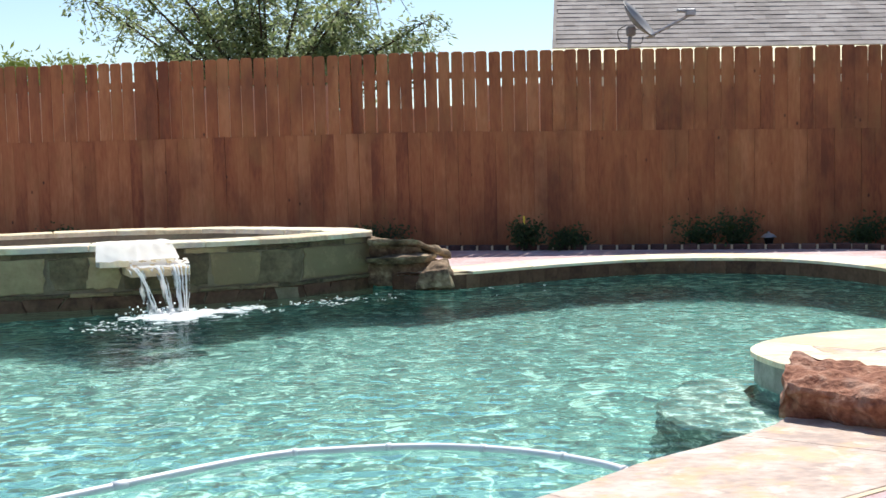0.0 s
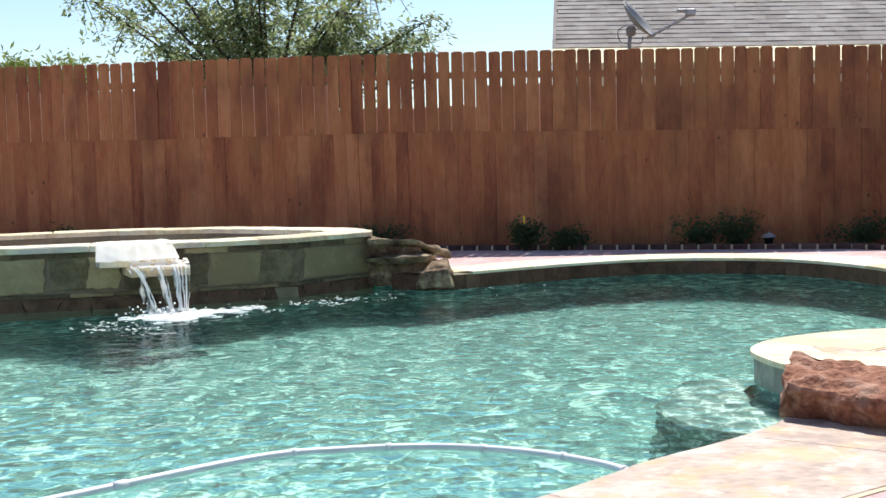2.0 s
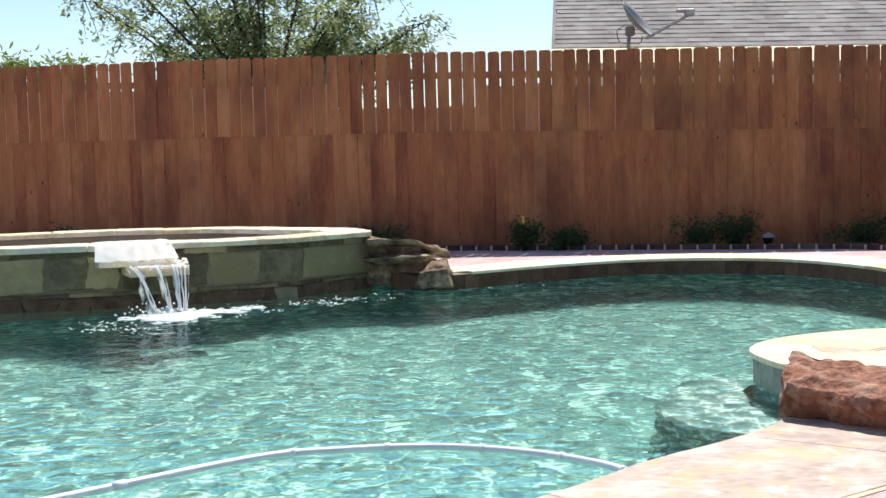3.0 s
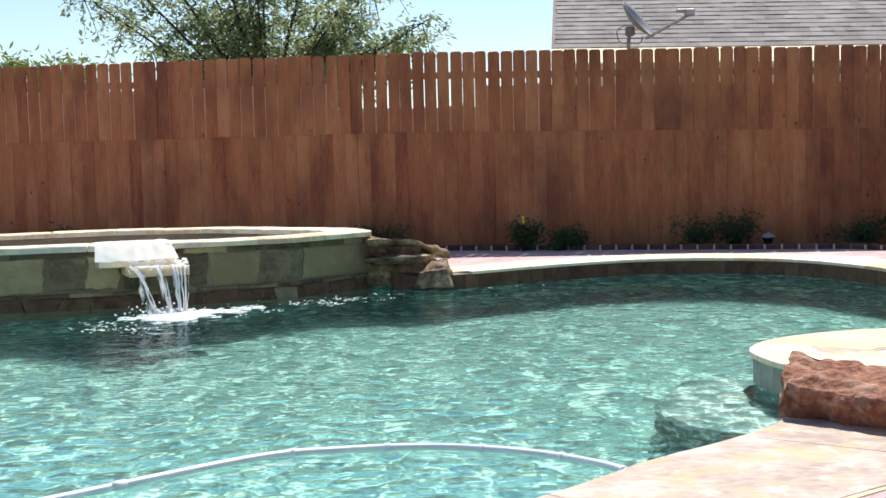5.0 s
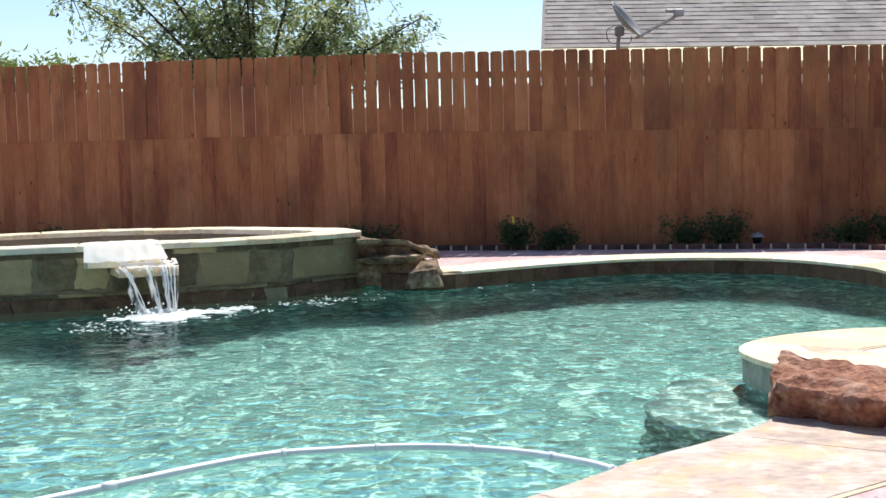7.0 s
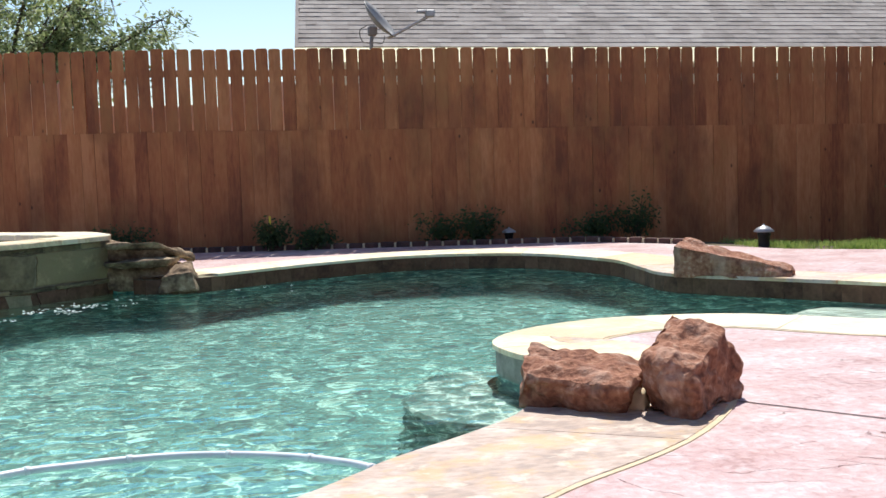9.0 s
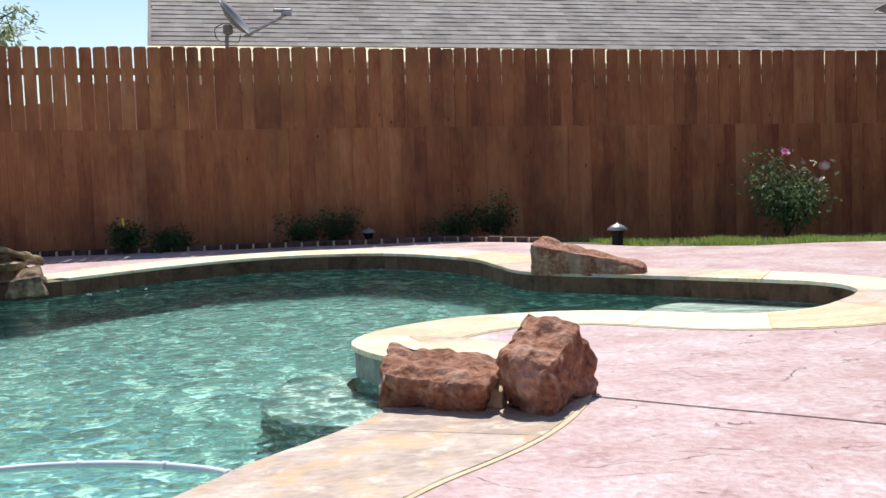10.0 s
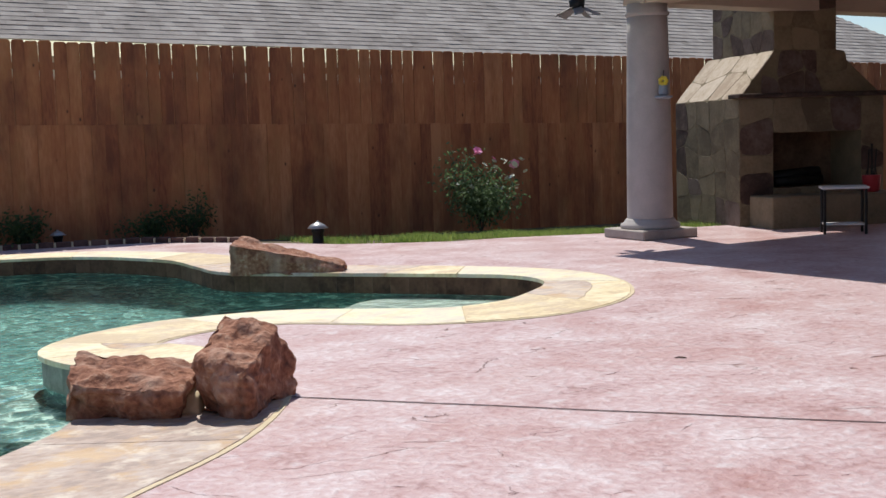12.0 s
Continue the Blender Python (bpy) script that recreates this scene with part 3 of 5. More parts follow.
        for a, b in zip(loops, loops[1:]):
            for k in range(20):
                bm.faces.new((a[k], a[(k + 1) % 20], b[(k + 1) % 20], b[k]))
        bm.faces.new(loops[-1])
        part("stone", bm, M_SPA_DARK if dark else M_SPA_STONE, spa)

    w = (len(path) - 1) * 0.02
    facing(w, -0.168, -0.039, 0.30, 1, 0.25, 0.0, (M_TILE, M_TILE), (0.012, 0.022))
    # big pale slabs with rough darker stones between them, thin strips below; a packed, mostly dark course under the
    # rim stands for its shadow
    top = SPA_TOP - 0.056
    for u0, u1, z0, z1, tilt, mat in ((0.03, 0.86, 0.012, 0.298, 0.02, 0), (0.87, 1.29, -0.005, 0.30, 0.05, 1), (1.30, 1.76, 0.010, 0.292, -0.04, 0), (1.77, 2.04, 0.02, 0.30, 0.02, 1),
                                      (2.05, 2.51, 0.01, 0.30, 0.0, 1), (2.52, 2.80, 0.03, 0.305, 0.04, 0), (2.81, 3.15, 0.03, 0.31, -0.05, 1), (3.16, 3.60, 0.008, 0.31, 0.03, 0),
                                      (3.61, 4.00, 0.01, 0.30, -0.03, 1), (4.01, 4.50, 0.01, 0.30, 0.03, 0), (4.51, 5.10, 0.0, 0.30, 0.0, 1), (5.11, w, 0.0, 0.30, 0.0, 0)):
        slab((Vector((u0 + tilt, z0)), Vector((u1 + tilt, z0)), Vector((u1, z1)), Vector((u0, z1))), mat, rnd.uniform(0.010, 0.022))
    u = 0.02
    while u < w - 0.2:
        step = rnd.uniform(0.22, 0.50)
        v = min(w, u + step)
        slab((Vector((u, -0.037)), Vector((v - 0.006, -0.037)), Vector((v - 0.006, -0.002)), Vector((u, -0.002))), 0 if 2.5 < u < 2.95 or rnd.random() < 0.15 else 1, rnd.uniform(0.010, 0.035), 0.003)
        slab((Vector((u + 0.1, 0.304)), Vector((v + 0.094, 0.304)), Vector((v + 0.094, top)), Vector((u + 0.1, top))), 1 if rnd.random() < 0.7 else 0, rnd.uniform(0.004, 0.012), 0.003)
        u = v
    # rim slabs
    outer = offset(line, 0.05, 1)
    inn = offset(line, -0.38, 2)
    i = 0
    while i < n:
        j = min(i + rnd.choice((5, 7, 9)), n)
        idx = [k % n for k in range(i, j + 1)]
        poly = [outer[k] for k in idx] + [inn[k] for k in reversed(idx)]
        c = sum(poly, Vector((0, 0))) / len(poly)
        bm = bmesh.new()
        prism(bm, [p + (c - p).normalized() * 0.005 for p in poly], SPA_TOP - 0.05, SPA_TOP + rnd.uniform(-0.004, 0.004), 0.008, 0.002, rnd)
        part("rim_slab", bm, M_COPING, spa)
        i = j
    return spa


def build_waterfall():
    rnd = random.Random(8)
    fall = thing("waterfall", (-2.643, 10.438, 0), "white sheet of water spilling off a stone lip into the pool", "waterfall", turn=21)

    def slab(name, pts, z0, z1, label):
        bm = bmesh.new()
        prism(bm, [Vector(q) for q in pts], z0, z1, 0.012, 0.004, rnd)
        part(name, bm, M_COPING, fall, label)

    slab("lip_stone", ((-0.38, -0.16), (0.24, -0.20), (0.28, -0.02), (0.26, 0.3), (-0.36, 0.3), (-0.40, 0.0)), 0.225, 0.285, "pale spill stone")
    slab("ledge_stone", ((-0.15, -0.40), (0.35, -0.41), (0.39, 0.2), (-0.19, 0.2)), 0.15, 0.222, "lower tan ledge stone")
    # wet white skin over the lip and its front
    bm = bmesh.new()
    rows = []
    for r in range(16):
        row = []
        for k in range(31):
            u, t = k / 30, r / 15
            y = 0.22 - 0.58 * t
            z = 0.430 - 0.135 * max(0.0, (t - 0.42) / 0.58) + 0.010 * noise.noise(Vector((u * 9, t * 6, 2))) - 0.012 * t * abs(noise.noise(Vector((u * 14, 0, 4))))
            row.append(bm.verts.new(((u - 0.5) * (0.60 + 0.10 * t) - 0.07 - 0.01 * t, y + 0.014 * noise.noise(Vector((u * 13, t * 2, 7))), z)))
        rows.append(row)
    for r in range(15):
        for k in range(30):
            bm.faces.new((rows[r][k], rows[r][k + 1], rows[r + 1][k + 1], rows[r + 1][k]))
    part("lip_water", bm, M_FOAM, fall, "sunlit white water on the lip", True)
    # thin white skin running over the lower ledge
    bm = bmesh.new()
    rows = []
    for r in range(8):
        t = r / 7
        rows.append([bm.verts.new((-0.15 + 0.50 * k / 24, -0.26 - 0.17 * t, 0.285 - 0.055 * t + 0.008 * noise.noise(Vector((k * 0.5, t * 4, 1))))) for k in range(25)])
    for r in range(7):
        for k in range(24):
            if noise.noise(Vector((k * 0.35, r * 0.7, 8.8))) < 0.22:
                bm.faces.new((rows[r][k], rows[r][k + 1], rows[r + 1][k + 1], rows[r + 1][k]))
    part("ledge_water", bm, M_FOAM, fall, "white water running over the ledge", True)
    # clear sheet with gaps, and ropes of white water that bend as they fall
    bm = bmesh.new()
    rows = []
    for r in range(26):
        t = r / 25
        row = []
        for k in range(37):
            u = k / 36
            x = 0.06 + (u - 0.5) * (0.50 - 0.18 * t) + 0.05 * t
            y = -0.42 - 0.17 * math.sqrt(t) + 0.022 * noise.noise(Vector((u * 9, t * 1.5, 3))) * (0.3 + t)
            row.append(bm.verts.new((x, y, 0.228 - 0.365 * t ** 1.4 + 0.012 * noise.noise(Vector((u * 12, t * 3, 9))))))
        rows.append(row)
    for r in range(25):
        for k in range(36):
            if noise.noise(Vector((k / 36 * 7, r / 25 * 0.8, 5.5))) < 0.02:
                bm.faces.new((rows[r][k], rows[r][k + 1], rows[r + 1][k + 1], rows[r + 1][k]))
    part("water_sheet", bm, M_STREAK, fall, "clear falling water with white streaks", True)
    for x0, x1, fat, mat in ((-0.14, 0.02, 0.010, M_FOAM), (-0.12, 0.04, 0.005, M_FOAM), (0.06, 0.14, 0.013, M_FOAM), (0.10, 0.16, 0.008, M_STREAK), (0.20, 0.22, 0.012, M_FOAM),
                             (0.23, 0.235, 0.010, M_FOAM), (0.26, 0.26, 0.007, M_FOAM), (0.30, 0.275, 0.009, M_FOAM), (0.33, 0.29, 0.006, M_STREAK)):
        bm = bmesh.new()
        pts, rad = [], []
        for q in range(19):
            t = q / 18
            pts.append((x0 + (x1 - x0) * t + 0.010 * noise.noise(Vector((t * 5, x0 * 40, 0))), -0.43 - 0.18 * math.sqrt(t), 0.236 - 0.375 * t ** 1.5))
            rad.append(fat * (0.7 + 0.8 * abs(noise.noise(Vector((t * 7, x0 * 31, 3))))))
        tube(bm, pts, rad, 7)
        part("water_rope", bm, mat, fall, "rope of white falling water", True)
    bm = bmesh.new()
    for k in range(80):
        q = Vector((rnd.gauss(0.05, 0.14), rnd.uniform(-0.85, -0.55), WATER_Z + abs(rnd.gauss(0, 0.04))))
        bmesh.ops.create_icosphere(bm, subdivisions=1, radius=rnd.uniform(0.004, 0.012), matrix=Matrix.Translation(q))
    tagged(part("spray", bm, M_FOAM, fall, "white drops of spray"), kind="stuff")
    # foam where the sheet lands, drifting to one side, and white specks for sun glints further off
    bm = bmesh.new()
    def fleck(x, y, s, flat=0.4):
        bmesh.ops.create_icosphere(bm, subdivisions=1, radius=1.0, matrix=Matrix.Translation((x, y, WATER_Z)) @ Matrix.Diagonal((s * 1.9, s * 1.3, s * flat, 1)))

    for k in range(900):
        q = rnd.random()
        x = rnd.gauss(0.17, 0.11) if q < 0.55 else rnd.uniform(0.1, 0.95) if q < 0.92 else rnd.uniform(-0.30, 0.1)
        y = -0.80 + (rnd.gauss(0, 0.17) if q < 0.55 else rnd.gauss(0, 0.08) + 0.28 * max(0, x - 0.2) + 0.05 * math.sin(x * 17))
        fleck(x, y, max(0.006, rnd.uniform(0.009, 0.030) * (1.25 - min(0.85, abs(x - 0.18) * 1.1))))
    # knots of white specks that stand in for sun glints, out to both sides
    for k in range(60):
        cx = rnd.uniform(-0.75, -0.1) if k < 20 else rnd.uniform(0.6, 1.9) if k < 42 else rnd.uniform(1.6, 3.8)
        cy = (-1.25 if k < 20 else -0.85) + rnd.gauss(0, 0.28) + 0.20 * max(0, cx)
        for _ in range(rnd.randint(1, 6) if k < 42 else rnd.randint(1, 2)):
            fleck(cx + rnd.gauss(0, 0.045), cy + rnd.gauss(0, 0.07), rnd.uniform(0.004, 0.0095), 0.6)
    tagged(part("foam", bm, M_FOAM, fall, "white foam, and white specks for sun glints, on the water"), kind="stuff")


build_spa()
build_waterfall()


# ---- coping round the pool ----
def build_coping():
    rnd = random.Random(12)
    coping = tagged(new("pool_coping"), "cream and tan flagstone coping round the pool", "coping", kind="structure")
    n = len(POOL)
    # the stones are wider at the rocks and round the narrow end
    inner = offset(POOL, -0.035)
    anchors = [(0.3, 3.66, 0.66), (0.71, 4.04, 0.70), (1.31, 4.56, 0.78), (1.6, 5.0, 0.84), (1.8, 5.5, 0.72), (1.7, 6.2, 0.60), (2.03, 6.79, 0.56), (3.33, 6.85, 0.50), (3.81, 6.44, 0.56),
               (4.2, 6.18, 0.68), (4.6, 6.18, 0.72), (5.02, 6.43, 0.68), (5.42, 6.8, 0.53), (5.49, 7.27, 0.48), (4.67, 8.43, 0.52)]
    widths = []
    for q in POOL:
        d, wide = min((math.hypot(q.x - a, q.y - b), c) for a, b, c in anchors)
        widths.append(0.56 + (wide - 0.56) * max(0.0, 1 - d / 1.2))
    for _ in range(6):
        widths = [(widths[k - 1] + 2 * widths[k] + widths[(k + 1) % n]) / 4 for k in range(n)]

    def rim(extra):
        far = offset(POOL, 1.0)
        out = [p.lerp(q, wd + extra) for p, q, wd in zip(POOL, far, widths)]
        for _ in range(4):
            out = [(out[k - 1] + 2 * out[k] + out[(k + 1) % n]) / 4 for k in range(n)]
        return out

    outer = rim(0.0)
    bm = bmesh.new()
    near, far = offset(POOL, 0.06), rim(0.020)
    ra = [bm.verts.new((q.x, q.y, 0.005)) for q in near]
    rb = [bm.verts.new((q.x, q.y, 0.004)) for q in far]
    rc = [bm.verts.new((q.x, q.y, -0.01)) for q in rim(0.026)]
    for a, b in ((ra, rb), (rb, rc)):
        for k in range(n):
            bm.faces.new((a[k], b[k], b[(k + 1) % n], a[(k + 1) % n]))
    link("grout_bed", bm, M_GROUT, coping, "cream grout between and round the stones", up=True)

    def stone(ring):
        """A flagstone in plan, its outline broken by hand."""
        c = sum(ring, Vector((0, 0))) / len(ring)
        ring = [q + (c - q).normalized() * rnd.uniform(0.001, 0.007) for q in ring]
        bm = bmesh.new()
        prism(bm, ring, -0.020, 0.0075 + rnd.uniform(-0.001, 0.001), 0.003, 0.0008, rnd)
        rosy = (0.1 < c.x < 1.75 and 3.4 < c.y < 4.75) or (4.9 < c.x < 5.9 and 6.4 < c.y < 6.9) or rnd.random() < 0.10
        part("coping_stone", bm, M_COPING_ROSE if rosy else M_COPING, coping)

    # joints run across at a slant; a few stones are split along their length
    i, skew = 0, 0
    while i < n:
        q = POOL[i]
        big = 0.3 < q.x < 1.0 and 3.4 < q.y < 4.4
        j = min(i + (9 if big else rnd.choice((4, 5, 6, 8, 9))), n)
        turn = 0 if j == n else rnd.choice((-2, -1, 0, 1, 2))
        mid = POOL[((i + j) // 2) % n]
        if not (mid.x < -0.02 and mid.y > 9.632):
            ins = [inner[k % n] for k in range(i, j + 1)]
            outs = [outer[k % n] for k in range(i + skew, j + turn + 1)]
            if rnd.random() < 0.30 and not big and len(outs) > 3:
                f0, f1 = rnd.uniform(0.35, 0.65), rnd.uniform(0.35, 0.65)
                m = max(len(ins), 5)
                pick = lambda row, t: row[min(len(row) - 2, int(t * (len(row) - 1)))].lerp(row[min(len(row) - 2, int(t * (len(row) - 1))) + 1], t * (len(row) - 1) - min(len(row) - 2, int(t * (len(row) - 1))))
                cutline = [pick(ins, t / m).lerp(pick(outs, t / m), f0 + (f1 - f0) * t / m + (rnd.uniform(-0.03, 0.03) if 0 < t < m else 0)) for t in range(m + 1)]
                stone(ins + cutline[::-1])
                stone(cutline + outs[::-1])
            else:
                stone(ins + outs[::-1])
        i, skew = j, turn
    # waterline tiles under the coping
    line = resample(POOL, 0.155)
    inn = offset(line, -0.004)
    for i in range(len(line)):
        a, b = inn[i], inn[(i + 1) % len(inn)]
        mid = (a + b) / 2
        if mid.y < 3.36 or mid.x < -0.504:
            continue
        d = (b - a).normalized()
        nn = Vector((-d.y, d.x)) * 0.008
        bm = bmesh.new()
        prism(bm, [a + d * .0008, b - d * .0008, b - d * .0008 + nn, a + d * .0008 + nn], WATER_Z - 0.06, -0.018, 0.001)
        # paler tiles round the promontory tip
        part("waterline_tile", bm, M_TILE_PALE if a.x < 2.352 and 5.264 < a.y < 6.944 else M_TILE, coping)


build_coping()


# ---- rocks and hose ----
def block_rock(name, corners, seed, label, rough=0.03, chip=0.010, cuts=26, bulge=0.10, mat=None):
    """A broken block of sandstone between eight corners (four below, four above, anticlockwise), rounded, layered and pitted."""
    c = [Vector(p) for p in corners]
    base = sum(c[:4], Vector()) / 4
    base.z = min(p.z for p in c)
    bm = bmesh.new()
    bmesh.ops.create_cube(bm, size=2.0)
    bmesh.ops.subdivide_edges(bm, edges=bm.edges, cuts=cuts, use_grid_fill=True)
    off = Vector((seed * 3.7, seed * 1.3, seed * 0.7))
    size = max((c[i] - c[j]).length for i in range(8) for j in range(8))
    for v in bm.verts:
        q = v.co.copy()
        ball = q.normalized() * 1.25
        q = q.lerp(ball, bulge + 0.16)
        u, w, h = (q.x + 1) / 2, (q.y + 1) / 2, (q.z + 1) / 2
        lo = c[0].lerp(c[1], u).lerp(c[3].lerp(c[2], u), w)
        hi = c[4].lerp(c[5], u).lerp(c[7].lerp(c[6], u), w)
        v.co = lo.lerp(hi, h) - base
    bm.normal_update()
    moves = {}
    for v in bm.verts:
        p = v.co
        big = noise.fractal(p * (2.6 / size) + off, 0.9, 2.1, 4)
        ridge = abs(noise.noise(Vector((p.x * 5, p.y * 5, p.z * 26)) + off))
        pit = noise.fractal(p * 17 + off, 0.8, 2.0, 4)
        near = noise.voronoi(p * (4.5 / size) + off)[0]
        facet = min(0.35, near[1] - near[0])
        small = noise.voronoi(p * (19.0 / size) + off)[0]
        moves[v] = v.normal * (size * 0.065 * (facet - 0.2) + size * 0.008 * (min(0.3, small[1] - small[0]) - 0.15) + size * rough * big * 2.1 - chip * 1.0 * ridge + chip * 0.55 * pit)
    for v, d in moves.items():
        v.co += d
    for _ in range(2):
        bmesh.ops.smooth_vert(bm, verts=bm.verts, factor=0.5, use_axis_x=True, use_axis_y=True, use_axis_z=True)
    for v in bm.verts:
        if v.co.z < 0.012:
            v.co.z = min(v.co.z, 0.0)
    ob = tagged(link(name, bm, mat or M_ROCK, smooth=True), label, "rock")
    ob.location = base
    return ob


block_rock("boulder", [(1.325, 4.74, 0), (1.72, 4.43, 0), (1.92, 4.70, 0), (1.54, 5.00, 0), (1.31, 4.66, 0.150), (1.70, 4.36, 0.122), (1.93, 4.68, 0.178), (1.47, 4.98, 0.236)], 3,
           "flat rust-red sandstone boulder on the coping", 0.030, 0.013, 44, 0.06)
block_rock("boulder", [(1.79, 4.44, 0), (1.90, 4.23, 0), (2.29, 4.58, 0), (2.16, 4.82, 0), (1.765, 4.42, 0.235), (1.915, 4.23, 0.205), (2.24, 4.60, 0.305), (2.04, 4.77, 0.372)], 7,
           "upright rust-red sandstone boulder on the coping", 0.032, 0.014, 44, 0.05)
block_rock("stone", [(1.72, 4.52, 0), (1.80, 4.46, 0), (1.86, 4.56, 0), (1.78, 4.62, 0), (1.73, 4.53, 0.085), (1.80, 4.47, 0.075), (1.86, 4.56, 0.10), (1.78, 4.62, 0.105)], 27,
           "small pale stone wedged between two boulders", 0.02, 0.006, 12, 0.1, M_GROUT)
block_rock("boulder", [(3.90, 9.12, -0.01), (4.66, 8.48, -0.01), (4.84, 8.84, -0.01), (4.14, 9.52, -0.01), (3.89, 9.08, 0.265), (4.70, 8.50, 0.075), (4.82, 8.84, 0.08), (4.18, 9.42, 0.275)], 11,
           "long low brown boulder at the pool edge", 0.018, 0.010, 36, 0.0)
block_rock("ledge_rock", [(-0.74, 11.50, -0.13), (-0.06, 11.50, -0.13), (0.0, 11.9, -0.13), (-0.75, 12.0, -0.13), (-0.74, 11.54, 0.13), (-0.14, 11.54, 0.10), (0.0, 11.9, 0.10), (-0.75, 11.9, 0.13)], 19,
           "bottom brown ledge rock at the water beside the spa", 0.014, 0.010, 20, 0.02, M_LEDGE)
block_rock("ledge_rock", [(-0.74, 11.36, 0.10), (-0.16, 11.36, 0.10), (-0.06, 11.85, 0.10), (-0.75, 11.95, 0.10), (-0.74, 11.28, 0.160), (-0.14, 11.30, 0.175), (-0.02, 11.8, 0.165), (-0.75, 11.85, 0.165)], 17,
           "thin middle ledge rock beside the spa", 0.010, 0.008, 20, 0.0, M_LEDGE)
block_rock("ledge_rock", [(-0.74, 11.56, 0.15), (-0.20, 11.58, 0.15), (-0.06, 11.95, 0.12), (-0.75, 12.0, 0.15), (-0.74, 11.54, 0.29), (-0.20, 11.56, 0.28), (-0.06, 11.9, 0.20), (-0.75, 11.95, 0.29)], 25,
           "set-back brown ledge rock beside the spa", 0.010, 0.008, 20, 0.0, M_LEDGE)
block_rock("ledge_rock", [(-0.72, 11.40, 0.285), (-0.20, 11.42, 0.27), (0.12, 11.80, 0.10), (-0.75, 11.98, 0.28), (-0.72, 11.36, 0.342), (-0.24, 11.38, 0.335), (0.10, 11.85, 0.17), (-0.75, 11.95, 0.345)], 15,
           "top brown ledge slab stacked against the spa", 0.010, 0.008, 22, 0.0, M_LEDGE)
block_rock("boulder", [(-0.28, 11.16, -0.13), (0.11, 11.18, -0.13), (0.13, 11.5, -0.13), (-0.22, 11.5, -0.13), (-0.22, 11.20, 0.03), (0.06, 11.20, 0.06), (0.06, 11.45, 0.14), (-0.10, 11.45, 0.13)], 21,
           "small brown rock at the water's edge", 0.02, 0.010, 20, 0.04, M_LEDGE)


def build_hose():
    pts = [(*Vector(p), WATER_Z + 0.012) for p in ((-3.10, 3.02), (-2.20, 3.66), (-1.45, 4.28), (-0.80, 4.82), (-0.45, 4.93), (-0.07, 4.95), (0.26, 4.85), (0.52, 4.68))]
    pts += [(0.70, 4.49, WATER_Z + 0.004), (0.84, 4.30, WATER_Z - 0.06)]
    line = spline([Vector(p) for p in pts], 8, closed=False)
    bm = bmesh.new()
    tube(bm, line, 0.0165, 10)
    for k in range(0, len(line) - 1, 9):
        tube(bm, [line[k], line[k].lerp(line[k + 1], 0.5)], 0.021, 10)
    tagged(link("pool_hose", bm, M_HOSE, smooth=True), "white floating pool cleaner hose on the water", "hose")


build_hose()


# ---- bed, lawn, plants ----
def build_edging():
    line = resample([Vector(p) for p in ((-7.28, 15.05), (0.00, 14.27), (2.72, 13.55), (4.54, 13.04), (5.17, 12.34), (5.35, 12.04))], 0.185, closed=False)
    edging = thing("bed_edging", (0, 0, 0), "row of dark brick edging along the planting bed", "edging")
    bm = bmesh.new()
    box(bm, (-0.076, -0.045, -0.03), (0.076, 0.045, 0.060), 0.006)
    first = None
    for a, b in zip(line, line[1:]):
        d = b - a
        m = pose((a.x + b.x) / 2, (a.y + b.y) / 2, random.uniform(-0.004, 0.004), 0, 0, math.degrees(math.atan2(d.y, d.x)) + random.uniform(-2, 2))
        if first is None:
            first = part("brick", bm, M_EDGING, edging)
            ob = first
        else:
            ob = new("brick", first.data)
            ob.parent = edging
        ob.matrix_basis = m
        # pale pieces stand in for sun shining through the gaps between bricks
        bm = bmesh.new()
        box(bm, (-0.011, -0.046, -0.03), (0.011, 0.04, 0.052), 0.003)
        joint = part("mortar_joint", bm, M_GROUT, edging, "pale filler painting sunlight between the bricks")
        joint.matrix_basis = pose(b.x, b.y, 0, 0, 0, math.degrees(math.atan2(d.y, d.x)))


def shrub(at, size, seed, count, label, leaf=0.06, mat=None, category="shrub"):
    rnd = random.Random(seed)
    ob = thing("shrub", at, label, category, "shrubs along the fence")
    centres = []
    bm = bmesh.new()
    for k in range(9):
        a, r = rnd.uniform(0, 6.28), rnd.uniform(0.2, 1.0)
        tip = Vector((math.cos(a) * r * size[0] / 2, math.sin(a) * r * size[1] / 2, size[2] * rnd.uniform(0.45, 0.95)))
        mid = tip * 0.5 + Vector((0, 0, 0.05))
        tube(bm, [(0, 0, -0.02), mid, tip], [0.008, 0.006, 0.003], 5)
        centres += [tip, tip * 0.75 + Vector((0, 0, 0.02)), mid]
    part("stem", bm, M_BARK, ob)
    bm = bmesh.new()
    leaves(bm, centres, count, min(size) * 0.17, leaf, rnd)
    part("foliage", bm, mat or M_SHRUB, ob)
    return ob


def along(s, front):
    p = FENCE_AT + FENCE_DIR * s - Vector((-FENCE_DIR.y, FENCE_DIR.x)) * front
    return p


